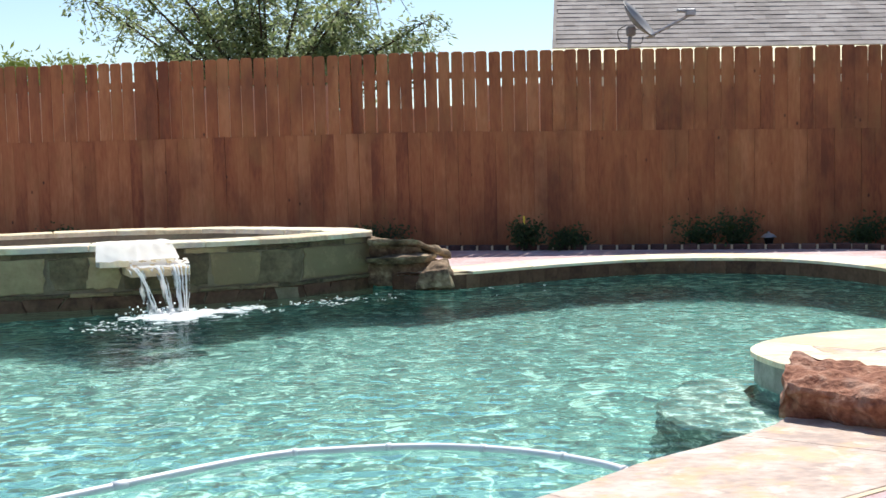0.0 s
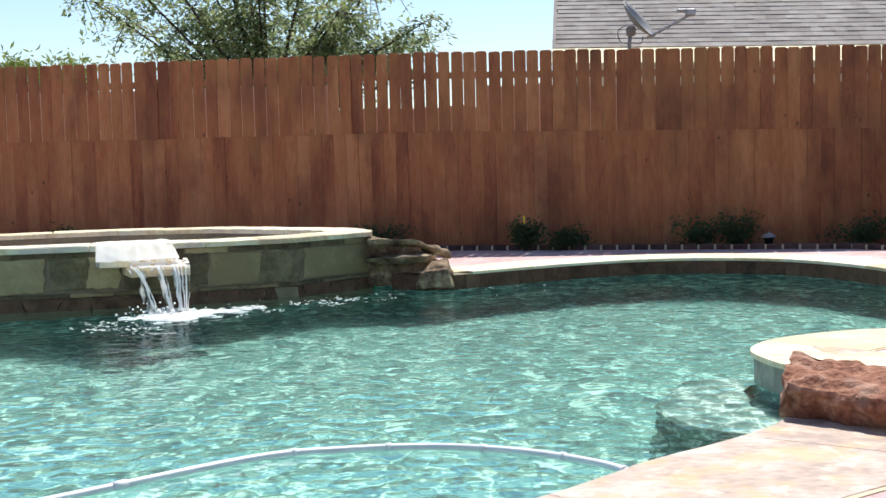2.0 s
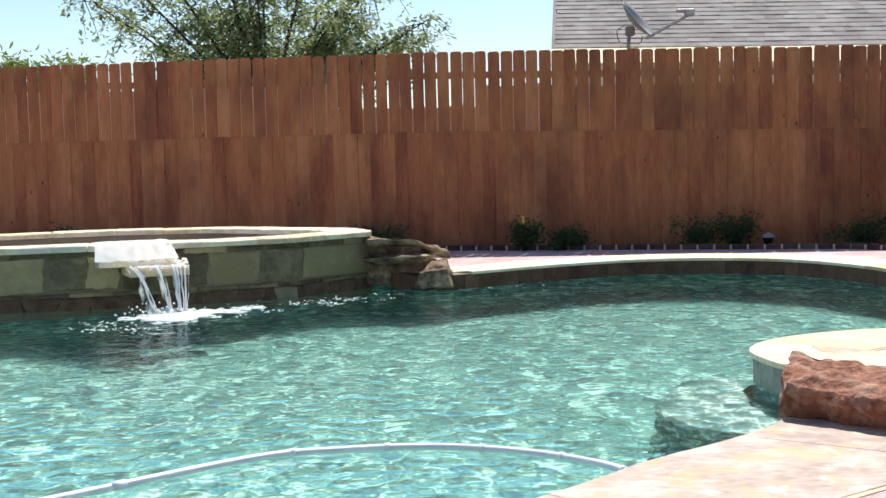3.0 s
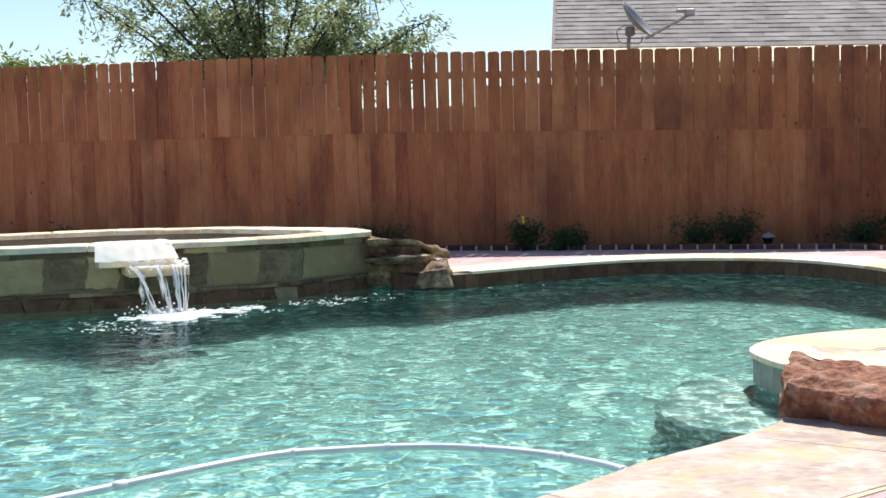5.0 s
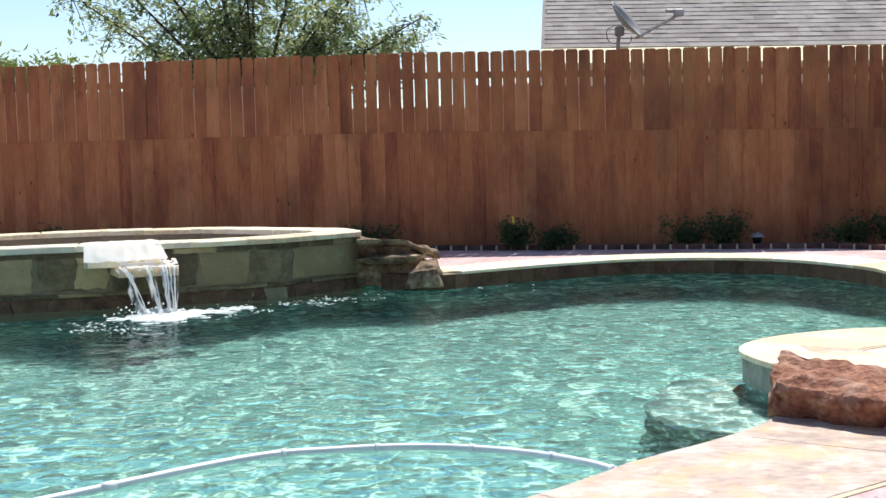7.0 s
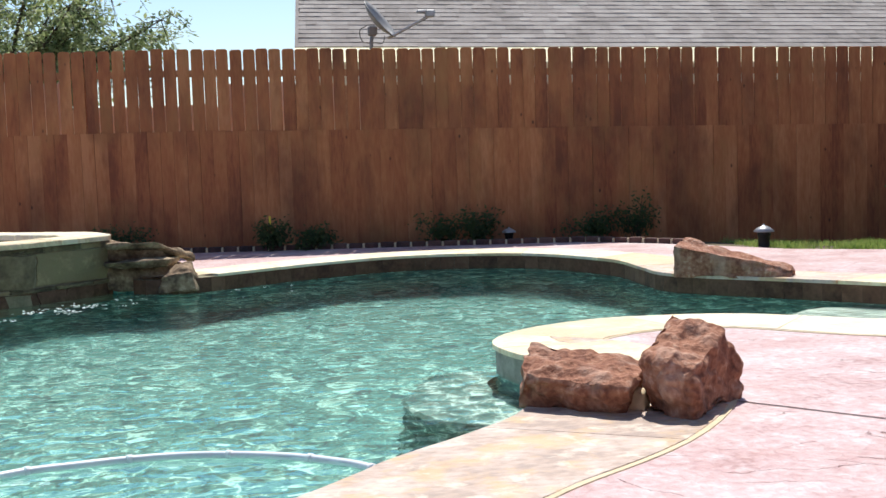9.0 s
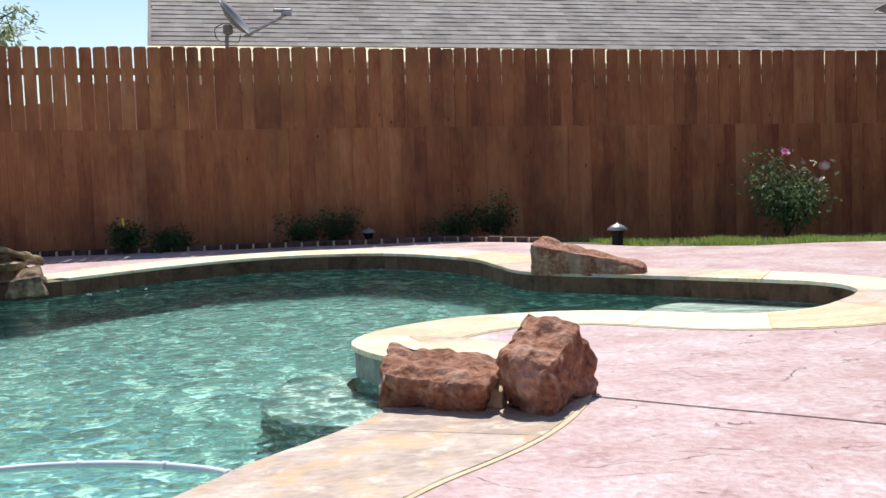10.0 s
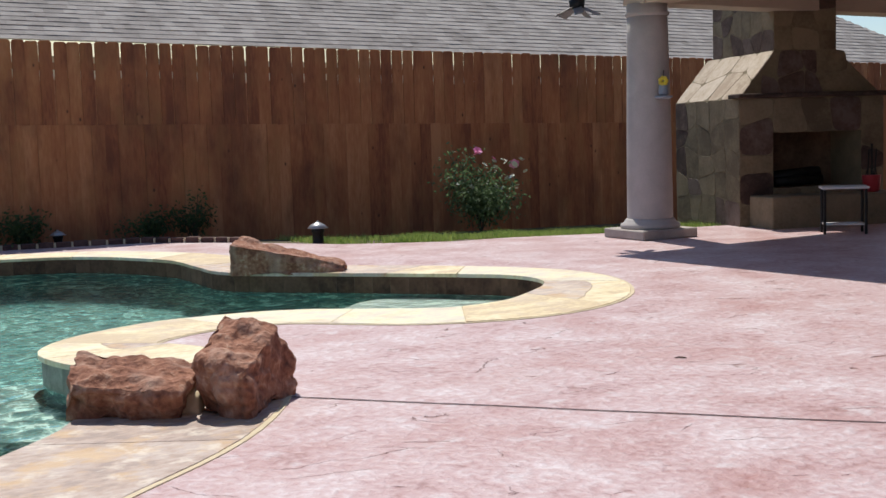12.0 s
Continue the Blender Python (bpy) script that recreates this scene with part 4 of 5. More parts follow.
for s, front, size, seed, label in ((-0.80, 0.40, (0.85, 0.45, 0.40), 1, "low dark shrub at the fence foot"), (1.02, 0.48, (0.32, 0.3, 0.46), 2, "small dark shrub at the fence foot"),
                                    (1.50, 0.5, (0.55, 0.4, 0.32), 3, "small dark shrub at the fence foot"), (3.00, 0.5, (0.85, 0.5, 0.44), 4, "dark leafy shrub at the fence foot"),
                                    (3.48, 0.45, (0.45, 0.4, 0.46), 5, "dark leafy shrub at the fence foot"), (4.85, 0.5, (0.8, 0.5, 0.40), 6, "dark leafy shrub at the fence foot"),
                                    (5.38, 0.5, (0.60, 0.5, 0.60), 8, "taller dark shrub at the fence foot"), (-4.7, 0.35, (0.5, 0.4, 0.45), 9, "dark shrub behind the spa")):
    q = along(s, front)
    shrub((q.x, q.y, fence_base(s) * 0.6 - 0.03), size, seed, 950, label, 0.05)


def build_rose():
    p = along(8.98, 1.0)
    z = -0.14
    ob = shrub((p.x, p.y, z), (1.45, 0.8, 0.98), 31, 3600, "green rose bush with pink and white blooms", 0.06, M_ROSE, "rose bush")
    rnd = random.Random(5)
    for k in range(24):
        pink = k < 4
        bm = bmesh.new()
        for layer, (r, tilt) in enumerate(((0.022, 0.9), (0.04, 0.5), (0.055, 0.2))):
            for q in range(6):
                a = q * math.pi / 3 + layer * 0.5
                c = Vector((math.cos(a), math.sin(a), tilt)) * r
                s = Vector((-math.sin(a), math.cos(a), 0)) * r * 0.6
                bm.faces.new([bm.verts.new(v) for v in (Vector((0, 0, 0)), c * 0.7 - s, c * 1.15, c * 0.7 + s)])
        fl = part("bloom", bm, M_PINK if pink else M_PETAL, ob, "pink bloom" if pink else "white bloom")
        x = (-0.10, 0.50, 0.22, -0.14)[k] if pink else rnd.uniform(-0.35, 0.58)
        zz = (1.03, 0.84, 0.92, 0.99)[k] if pink else rnd.uniform(0.55, 0.92)
        sc = (1.05, 1.2, 0.75, 0.9)[k] if pink else rnd.uniform(0.5, 0.85)
        fl.matrix_basis = pose(x, rnd.uniform(-0.3, 0.0), zz, rnd.uniform(10, 60), rnd.uniform(-30, 30), rnd.uniform(0, 360)) @ Matrix.Scale(sc, 4)


def build_lawn():
    rnd = random.Random(3)
    bm = bmesh.new()
    edge = resample([Vector(p) for p in ((5.75, 11.7), (6.05, 11.2), (6.56, 10.86), (7.05, 10.54), (7.63, 10.26), (8.16, 9.98), (8.63, 9.78), (9.67, 9.52), (10.2, 9.3))], 0.02, closed=False)
    for k in range(26000):
        p = rnd.choice(edge)
        back = abs(rnd.gauss(0, 0.5)) if rnd.random() < 0.6 else rnd.uniform(0, 3.0)
        q = p + Vector((0.35, 0.94)) * (back + 0.03)
        if (q - FENCE_AT).dot(Vector((-FENCE_DIR.y, FENCE_DIR.x))) > -0.1:
            continue
        f = (q - FENCE_AT).dot(FENCE_DIR)
        t = min(1, back / 3)
        z = -0.03 + t * t * (3 - 2 * t) * fence_base(f)
        if noise.noise(Vector((q.x * 1.6, q.y * 1.6, 4.0))) < rnd.uniform(-0.35, 0.25):
            continue
        a = rnd.uniform(0, 6.28)
        h = rnd.uniform(0.02, 0.075) * (1.0 + 0.9 * max(0.0, noise.noise(Vector((q.x * 2.2, q.y * 2.2, 0)))))
        s = Vector((math.cos(a), math.sin(a), 0)) * 0.006
        b = Vector((q.x, q.y, z - 0.01))
        lean = Vector((rnd.gauss(0, 0.3), rnd.gauss(0, 0.3), 1)) * h
        bm.faces.new([bm.verts.new(v) for v in (b - s, b + s, b + lean)])
    tagged(link("lawn_grass", bm, M_GRASS), "bright green grass strip between deck and fence", "grass", kind="stuff")


def path_light(at, h, label):
    ob = thing("path_light", at, label, "garden light", "path lights in the bed")
    r = h * 0.40
    part("stake", lathe(bmesh.new(), [(0.012, -0.08), (0.02, h * 0.2)], 12), M_BLACK, ob)
    lantern = part("lantern", lathe(bmesh.new(), [(r * 0.55, h * 0.02), (r * 0.62, h * 0.10), (r * 0.55, h * 0.14), (r * 0.55, h * 0.52), (r * 0.66, h * 0.58), (r * 0.60, h * 0.70), (r * 0.5, h * 0.72)], 20), M_BLACK, ob, "dark lantern body", True)
    part("cap", lathe(bmesh.new(), [(r * 0.97, h * 0.70), (r, h * 0.73), (r * 0.62, h * 0.86), (r * 0.26, h * 0.93), (r * 0.12, h * 0.96), (r * 0.10, h)], 24), M_STEEL, lantern, "bright domed metal cap", True)


build_edging()
build_rose()
build_lawn()
path_light((5.936, 11.424, -0.05), 0.275, "black path light with a bright metal cap in the grass")
path_light((3.786, 13.664, -0.05), 0.22, "small dark path light among the shrubs")


# ---- fence ----
def picket_mesh(width, height, thick, ear, ease=0.0025):
    """One dog-eared board with eased front edges."""
    bm = bmesh.new()
    w = width / 2
    shape = [(-w, -0.12), (w, -0.12), (w, height - ear), (w - ear, height), (-w + ear, height), (-w, height - ear)]
    rings = []
    for y, inset in ((0.0, ease), (0.003, 0.0), (thick, 0.0)):
        rings.append([bm.verts.new((x * (1 - inset / w), y, z - (inset if z > 0 else 0))) for x, z in shape])
    bm.faces.new(rings[0])
    bm.faces.new(rings[-1][::-1])
    for a, b in zip(rings, rings[1:]):
        for i in range(6):
            bm.faces.new((a[i], a[(i + 1) % 6], b[(i + 1) % 6], b[i]))
    bmesh.ops.recalc_face_normals(bm, faces=bm.faces)
    me = bpy.data.meshes.new("picket")
    bm.to_mesh(me)
    bm.free()
    me.materials.append(M_FENCE)
    return me


FENCE_PITCH, FENCE_PHASE = 0.1532, 0.059


def build_fence():
    rnd = random.Random(20)
    ang = math.degrees(math.atan2(FENCE_DIR.y, FENCE_DIR.x))
    fence = tagged(new("wooden_fence"), "tall red-brown stained cedar picket fence with dog-eared tops", "fence")
    fence.matrix_basis = pose(FENCE_AT.x, FENCE_AT.y, 0, 0, 0, ang)
    pitch = FENCE_PITCH
    gaps = (0.003, 0.006, 0.009, 0.0125, 0.017, 0.022)
    tall = [picket_mesh(pitch - g, 2.412, 0.009, 0.021) for g in gaps]
    low = [picket_mesh(pitch - g, 1.445, 0.014, 0.0006, 0.0005) for g in (0.0004, 0.0008, 0.0016)]

    def width_of(i):
        if i < -17:
            return rnd.choice((2, 3, 3, 2, 3))
        if i < -9:
            return rnd.choice((2, 3, 2, 3))
        if i < 6:
            return rnd.choice((3, 4, 4, 4, 3))
        if i < 14:
            return rnd.choice((2, 3, 4, 3, 2))
        if i < 40:
            return rnd.choice((1, 1, 2, 0, 2, 1, 0))
        return rnd.choice((0, 1, 0, 1, 2))

    # the tall row, and a lower row of boards nailed over its joints
    for i in range(-46, 132):
        s = i * pitch + FENCE_PHASE
        ob = new("picket", tall[width_of(i)])
        ob.parent = fence
        ob.matrix_basis = pose(s + rnd.uniform(-0.002, 0.002), rnd.uniform(-0.001, 0.001), fence_base(s) + rnd.uniform(-0.010, 0.006), 0, rnd.uniform(-0.22, 0.22), 0)
        s += pitch / 2
        ob = new("low_picket", low[rnd.randrange(3)])
        ob.parent = fence
        ob.matrix_basis = pose(s, -0.0142 + rnd.uniform(-0.0002, 0.0002), fence_base(s) + rnd.uniform(-0.004, 0.004), 0, rnd.uniform(-0.1, 0.1), 0)
    # battens behind the joints close the far stretch between the rails
    bm = bmesh.new()
    box(bm, (-0.03, 0.0105, 1.36), (0.03, 0.022, 1.985))
    batten = None
    for i in range(8, 132):
        s = (i + 0.5) * pitch + FENCE_PHASE
        if i < 14 and i % 2:
            continue
        if batten is None:
            batten = part("batten", bm, M_RAIL, fence)
            ob = batten
        else:
            ob = new("batten", batten.data)
            ob.parent = fence
        ob.matrix_basis = pose(s, 0, fence_base(s) + rnd.uniform(-0.03, 0.02))
    for z0, z1 in ((2.085, 2.165), (1.254, 1.355), (0.336, 0.437)):
        bm = bmesh.new()
        xs = [pitch * -47 + k * 0.6 for k in range(47)]
        prev = None
        for x in xs:
            b = fence_base(x)
            cur = [bm.verts.new((x, y, z + b)) for y, z in ((0.0105, z0), (0.0105, z1), (0.05, z1), (0.05, z0))]
            if prev:
                for q in range(4):
                    bm.faces.new((prev[q], prev[(q + 1) % 4], cur[(q + 1) % 4], cur[q]))
            prev = cur
        part("rail", bm, M_RAIL, fence, "horizontal back rail")
    bm = bmesh.new()
    box(bm, (-0.045, 0.06, -0.4), (0.045, 0.15, 2.17), 0.004)
    post = part("post", bm, M_RAIL, fence, "square fence post")
    post.matrix_basis = pose(-6.0, 0, fence_base(-6.0))
    for k in range(1, 11):
        s = -6.0 + 2.44 * k
        ob = new("post", post.data)
        ob.parent = fence
        ob.matrix_basis = pose(s, 0, fence_base(s))


def build_fence_backdrop():
    """An added board backdrop beyond, of stepped height, seen only through the gaps and pale to brighten them."""
    rnd = random.Random(9)
    back = 1.3
    rear = tagged(new("fence_backdrop"), "added board backdrop, pale to suggest sunlit edges in the fence gaps", "fence")
    at = FENCE_AT + Vector((-FENCE_DIR.y, FENCE_DIR.x)) * back
    rear.matrix_basis = pose(at.x, at.y, -0.05, 0, 0, -6.5)
    made = {}
    for i in range(-62, 150):
        s = i * 0.145
        h = 2.20 if s < -1.55 else 1.86 if s < 0.35 else 2.13
        if h not in made:
            bm = bmesh.new()
            box(bm, (-0.0722, 0, -0.2), (0.0722, 0.018, h), 0.003)
            made[h] = part("board", bm, M_REAR, rear)
            ob = made[h]
        else:
            ob = new("board", made[h].data)
            ob.parent = rear
        ob.matrix_basis = pose(s, 0, fence_base(s) + rnd.uniform(-0.02, 0.02))


build_fence_backdrop()
build_fence()


# ---- neighbour's house and dish ----
def build_house():
    ang = -6.5
    house = thing("house", (1.714, 17.864, 0), "neighbour's house with a grey shingle roof behind the fence", "house")
    house.matrix_basis = pose(1.714, 17.864, 0, 0, 1.3, ang)
    L, run, pitch = 22.0, 5.04, math.radians(33)
    z0 = 2.715
    bm = bmesh.new()
    box(bm, (0.3, 0.35, -0.4), (L - 0.3, 2 * run - 0.35, z0 - 0.08))
    part("wall", bm, M_SIDING, house, "pale wall mostly hidden by the fence")
    bm = bmesh.new()
    top = z0 + run * math.tan(pitch)
    prof = [(0, z0 - 0.06), (0, z0 - 0.02), (run, top - 0.02), (2 * run, z0 - 0.02), (2 * run, z0 - 0.06), (run, top - 0.16)]
    a = [bm.verts.new((0, y, z)) for y, z in prof]
    b = [bm.verts.new((L - min(y, 2 * run - y), y, z)) for y, z in prof]
    for i in range(6):
        bm.faces.new((a[i], a[(i + 1) % 6], b[(i + 1) % 6], b[i]))
    bm.faces.new(a[::-1])
    bm.faces.new(b)
    roof = part("roof", bm, M_SHINGLE, house, "grey asphalt shingle roof")
    # shingle courses: near ones as pieces in rows, each strip broken into tabs
    rnd = random.Random(2)
    bm = bmesh.new()
    ex, slope = 0.143, Vector((0, math.cos(pitch), math.sin(pitch)))
    nrm = Vector((0, -math.sin(pitch), math.cos(pitch)))
    for c in range(int(run / math.cos(pitch) / ex)):
        x = -rnd.uniform(0, 0.3)
        while x < L:
            w = rnd.choice((0.13, 0.17, 0.22, 0.30))
            x0, x1 = max(0, x), min(L - c * ex * math.cos(pitch), x + w)
            x += w
            if x1 - x0 < 0.02:
                continue
            th = rnd.choice((0.009, 0.012, 0.015))
            p0 = Vector((0, 0, z0)) + slope * (c * ex)
            p1 = p0 + slope * (ex + 0.03)
            q = [Vector((x0, 0, 0)) + p0 + nrm * th, Vector((x1 - 0.003, 0, 0)) + p0 + nrm * th, Vector((x1 - 0.003, 0, 0)) + p1 + nrm * 0.001, Vector((x0, 0, 0)) + p1 + nrm * 0.001]
            vs = [bm.verts.new(v) for v in q]
            bm.faces.new(vs)
            lo = [bm.verts.new(q[0] - nrm * th), bm.verts.new(q[1] - nrm * th)]
            bm.faces.new((lo[0], lo[1], vs[1], vs[0]))
    sh = part("shingles", bm, M_SHINGLE_TABS, house, "overlapping shingle tabs")
    tagged(sh, kind="stuff")
    for x0, x1 in ((-0.05, 0.0),):
        bm = bmesh.new()
        p = [(x, y, z) for x in (x0, x1) for y, z in ((-0.05, z0 - 0.14), (-0.05, z0 + 0.0), (run, top + 0.02), (run, top - 0.16))]
        vs = [bm.verts.new(v) for v in p]
        for f in ((0, 1, 2, 3), (7, 6, 5, 4), (0, 4, 5, 1), (1, 5, 6, 2), (2, 6, 7, 3), (3, 7, 4, 0)):
            bm.faces.new([vs[i] for i in f])
        part("rake_board", bm, M_SHINGLE, house, "grey rake edge")
    bm = bmesh.new()
    box(bm, (-0.05, -0.07, z0 - 0.20), (L + 0.05, -0.02, z0 - 0.015), 0.005)
    part("fascia", bm, M_FASCIA, house, "cream painted fascia")
    # added strip, tilted into the sun so the fence's slits and notches look bright
    bm = bmesh.new()
    q = [(-0.42, z0 - 0.25), (-0.075, z0 - 0.012), (-0.075, z0 - 0.03), (-0.42, z0 - 0.27)]
    a = [bm.verts.new((-0.05, y, z)) for y, z in q]
    b = [bm.verts.new((L + 0.05, y, z)) for y, z in q]
    for i in range(4):
        bm.faces.new((a[i], a[(i + 1) % 4], b[(i + 1) % 4], b[i]))
    bm.faces.new(a[::-1])
    bm.faces.new(b)
    part("eave_flashing", bm, M_FASCIA, house, "added cream strip sloped to catch sun behind the fence gaps")


def build_dish():
    base = Vector((2.77, 17.19))
    ob = thing("satellite_dish", (base.x, base.y, 0), "grey satellite dish on a mast behind the fence", "satellite dish")
    part("mast", tube(bmesh.new(), [(0, 0, -0.3), (0, 0, 2.70), (0.02, 0, 2.84)], 0.028, 12), M_DISH, ob, smooth=True)
    bm = bmesh.new()
    rings = []
    for side in (0, 1):
        for r in range(7):
            q = r / 6
            rings.append([(0.29 * q * math.cos(a), 0.34 * q * math.sin(a), 0.10 * q * q - side * 0.012) for a in [2 * math.pi * k / 36 for k in range(36)]])
    vr = [[bm.verts.new(p) for p in r] for r in rings]
    order = vr[:7] + vr[:6:-1]
    for a, b in zip(order, order[1:]):
        for k in range(36):
            bm.faces.new((a[k], a[(k + 1) % 36], b[(k + 1) % 36], b[k]))
    bmesh.ops.remove_doubles(bm, verts=bm.verts, dist=0.0005)
    dish = part("reflector", bm, M_DISH, ob, "oval grey reflector", True)
    aim = Vector((0.70, -0.36, 0.62)).normalized()
    m = aim.to_track_quat("Z", "Y").to_matrix().to_4x4()
    dish.matrix_basis = Matrix.Translation((0.07, -0.03, 2.98)) @ m
    p0 = Vector((0.24, -0.05, 2.76))
    p1 = Vector((0.85, -0.14, 3.07))
    arm = part("arm", tube(bmesh.new(), [p0, p0.lerp(p1, 0.85), p1], 0.023, 8), M_STEEL, ob, "straight feed arm")
    bm = bmesh.new()
    box(bm, (-0.07, -0.05, -0.045), (0.07, 0.05, 0.065), 0.018, Matrix.Translation(p1 + Vector((0.0, 0, 0.02))))
    box(bm, (-0.17, -0.04, 0.01), (-0.03, 0.04, 0.065), 0.014, Matrix.Translation(p1 + Vector((-0.02, 0, 0.02))))
    part("receiver", bm, M_STEEL, arm, "grey receiver head")
    bm = bmesh.new()
    box(bm, (-0.045, -0.05, 2.80), (0.09, 0.04, 2.94), 0.02)
    part("bracket", bm, M_DISH, ob)
    cable = spline([Vector(p) for p in ((0.20, 0, 2.80), (0.17, 0, 2.70), (0.06, 0, 2.70), (-0.12, 0, 2.72), (-0.16, 0, 2.88), (-0.05, 0, 2.95))], 6, closed=False)
    part("cable", tube(bmesh.new(), cable, 0.006, 6), M_BLACK, ob)


def shingle_tabs():
    """The roof's shingle material, with a shade for each tab."""
    m = M_SHINGLE.copy()
    m.name = "shingle_tabs"
    nt = m.node_tree
    info = [x for x in nt.nodes if x.bl_idname == "ShaderNodeObjectInfo"][0]
    geo = nt.nodes.new("ShaderNodeNewGeometry")
    target = [k.to_socket for k in info.outputs["Random"].links if k.to_node.bl_idname == "ShaderNodeMath"][0]
    nt.links.new(geo.outputs["Random Per Island"], target)
    return m


M_SHINGLE_TABS = shingle_tabs()
build_house()
build_dish()


# ---- trees beyond the fence ----
def build_tree():
    rnd = random.Random(77)
    at = Vector((-3.92, 27.44, -0.3))
    tree = thing("tree", at, "leafy green tree with drooping sprays behind the fence", "tree")
    bm = bmesh.new()
    tube(bm, [(0, 0, 0), (0.1, 0, 1.3), (0.0, 0.1, 2.4)], [0.22, 0.18, 0.15], 10)
    part("trunk", bm, M_BARK, tree, "dark bark trunk", True)
    bm = bmesh.new()
    sprays = []
    for k in range(36):
        a = k * 2.4 + rnd.uniform(-0.3, 0.3)
        r = math.sqrt(rnd.uniform(0.10, 1.0)) * 4.15
        top = Vector((math.cos(a) * r, math.sin(a) * r * 0.8, max(3.45, rnd.uniform(3.5, 7.4) - 0.05 * r * r)))
        mid = top * 0.5 + Vector((0, 0, 1.2))
        line = spline([Vector((0, 0.1, 2.3)), mid, top], 6, closed=False)
        tube(bm, line, [0.050 - 0.040 * i / (len(line) - 1) for i in range(len(line))], 6)
        for i in range(4, len(line)):
            for _ in range(4):
                d = Vector((rnd.gauss(0, 1), rnd.gauss(0, 1), rnd.gauss(0.1, 0.6))).normalized() * rnd.uniform(0.35, 0.95)
                tw = [line[i] + d * q - Vector((0, 0, 0.25 * q * q)) for q in (0, 0.5, 1.0)]
                tube(bm, tw, [0.012, 0.008, 0.004], 4)
                sprays.append(tw)
    part("branch", bm, M_BARK, tree, "thin spreading branches")
    # each twig carries pairs of leaflets, most towards its tip
    verts, faces = [], []
    for tw in sprays:
        for q in range(rnd.randint(14, 23)):
            t = rnd.uniform(0.25, 1.12)
            p = tw[0].lerp(tw[1], t * 2) if t < 0.5 else tw[1].lerp(tw[2], t * 2 - 1)
            p = p + Vector((rnd.gauss(0, 0.09), rnd.gauss(0, 0.09), rnd.gauss(-0.03, 0.07)))
            d = Vector((rnd.uniform(-1, 1), rnd.uniform(-1, 1), rnd.uniform(-0.9, 0.25))).normalized()
            w = d.cross(Vector((rnd.uniform(-0.5, 0.5), rnd.uniform(-0.5, 0.5), 1))).normalized()
            ln = rnd.uniform(0.11, 0.20)
            n = len(verts)
            up = d.cross(w) * ln * 0.10
            verts += [p, p + d * ln * 0.45 + w * ln * 0.24 + up, p + d * ln, p + d * ln * 0.45 - w * ln * 0.24 + up]
            faces += [(n, n + 1, n + 2), (n, n + 2, n + 3)]
    me = bpy.data.meshes.new("crown")
    me.from_pydata(verts, [], faces)
    me.materials.append(M_LEAF)
    crown = new("crown", me)
    crown.parent = tree
    crown["label"] = "airy crown of small pointed leaves"


def build_weeds():
    rnd = random.Random(6)
    for x, w in ((-7.05, 1.0), (-6.1, 0.7)):
        ob = thing("bush", (x, 19.6, -0.3), "bright yellow-green bush tips over the fence", "bush", "bushes behind the fence")
        bm = bmesh.new()
        centres = []
        for k in range(22):
            tip = Vector((rnd.uniform(-w, w) * 0.6, rnd.uniform(-0.4, 0.4), rnd.uniform(2.75, 3.15)))
            tube(bm, [(tip.x * 0.3, 0, 0), tip * 0.6, tip], [0.015, 0.01, 0.004], 5)
            centres += [tip, tip * 0.95, tip * 0.88]
        part("stem", bm, M_BARK, ob)
        bm = bmesh.new()
        leaves(bm, centres, 1300, 0.14, 0.14, rnd, 0.3, -0.4)
        part("foliage", bm, M_WEED, ob)


build_tree()
build_weeds()


# ---- covered patio ----
COL = Vector((8.43, 8.93))


def build_column():
    ob = thing("column", (COL.x, COL.y, 0), "round grey-white stucco column on a square stone base", "column", turn=-6.5)
    h = 2.325
    bm = bmesh.new()
    box(bm, (-0.336, -0.336, 0), (0.336, 0.336, 0.095), 0.01)
    part("plinth", bm, M_PLINTH, ob, "square stone plinth")
    part("base_ring", lathe(bmesh.new(), [(0.286, 0.093), (0.302, 0.112), (0.297, 0.14), (0.263, 0.157), (0.252, 0.179), (0.235, 0.196)], 40), M_COLUMN, ob, "moulded base ring", True)
    prof = [(0.233, 0.19)] + [(0.23 - (0.03) * (i / 10) ** 1.6, 0.202 + (2.016) * i / 10) for i in range(11)]
    part("shaft", lathe(bmesh.new(), prof, 48), M_COLUMN, ob, "tapered round shaft", True)
    part("neck_ring", lathe(bmesh.new(), [(0.199, 2.206), (0.218, 2.223), (0.218, 2.246), (0.202, 2.262), (0.202, h + 0.01)], 40), M_COLUMN, ob, "", True)


def build_patio_roof():
    roof = thing("patio_roof", (COL.x, COL.y, 0), "painted beam and flat ceiling of the covered patio", "patio roof", turn=-1.0)
    zb = 2.325
    bm = bmesh.new()
    box(bm, (-0.179, -0.157, zb), (10.08, 0.157, zb + 0.336), 0.006)
    part("beam", bm, M_BEAM, roof, "tan painted beam over the column")
    bm = bmesh.new()
    box(bm, (-0.157, -12.6, zb + 0.002), (0.157, -0.159, zb + 0.336), 0.006)
    part("beam", bm, M_BEAM, roof, "tan painted side beam")
    bm = bmesh.new()
    box(bm, (-1.086, -12.8, zb + 0.338), (10.64, 0.336, zb + 0.47), 0.01)
    part("ceiling", bm, M_BEAM, roof, "flat painted ceiling and eaves")


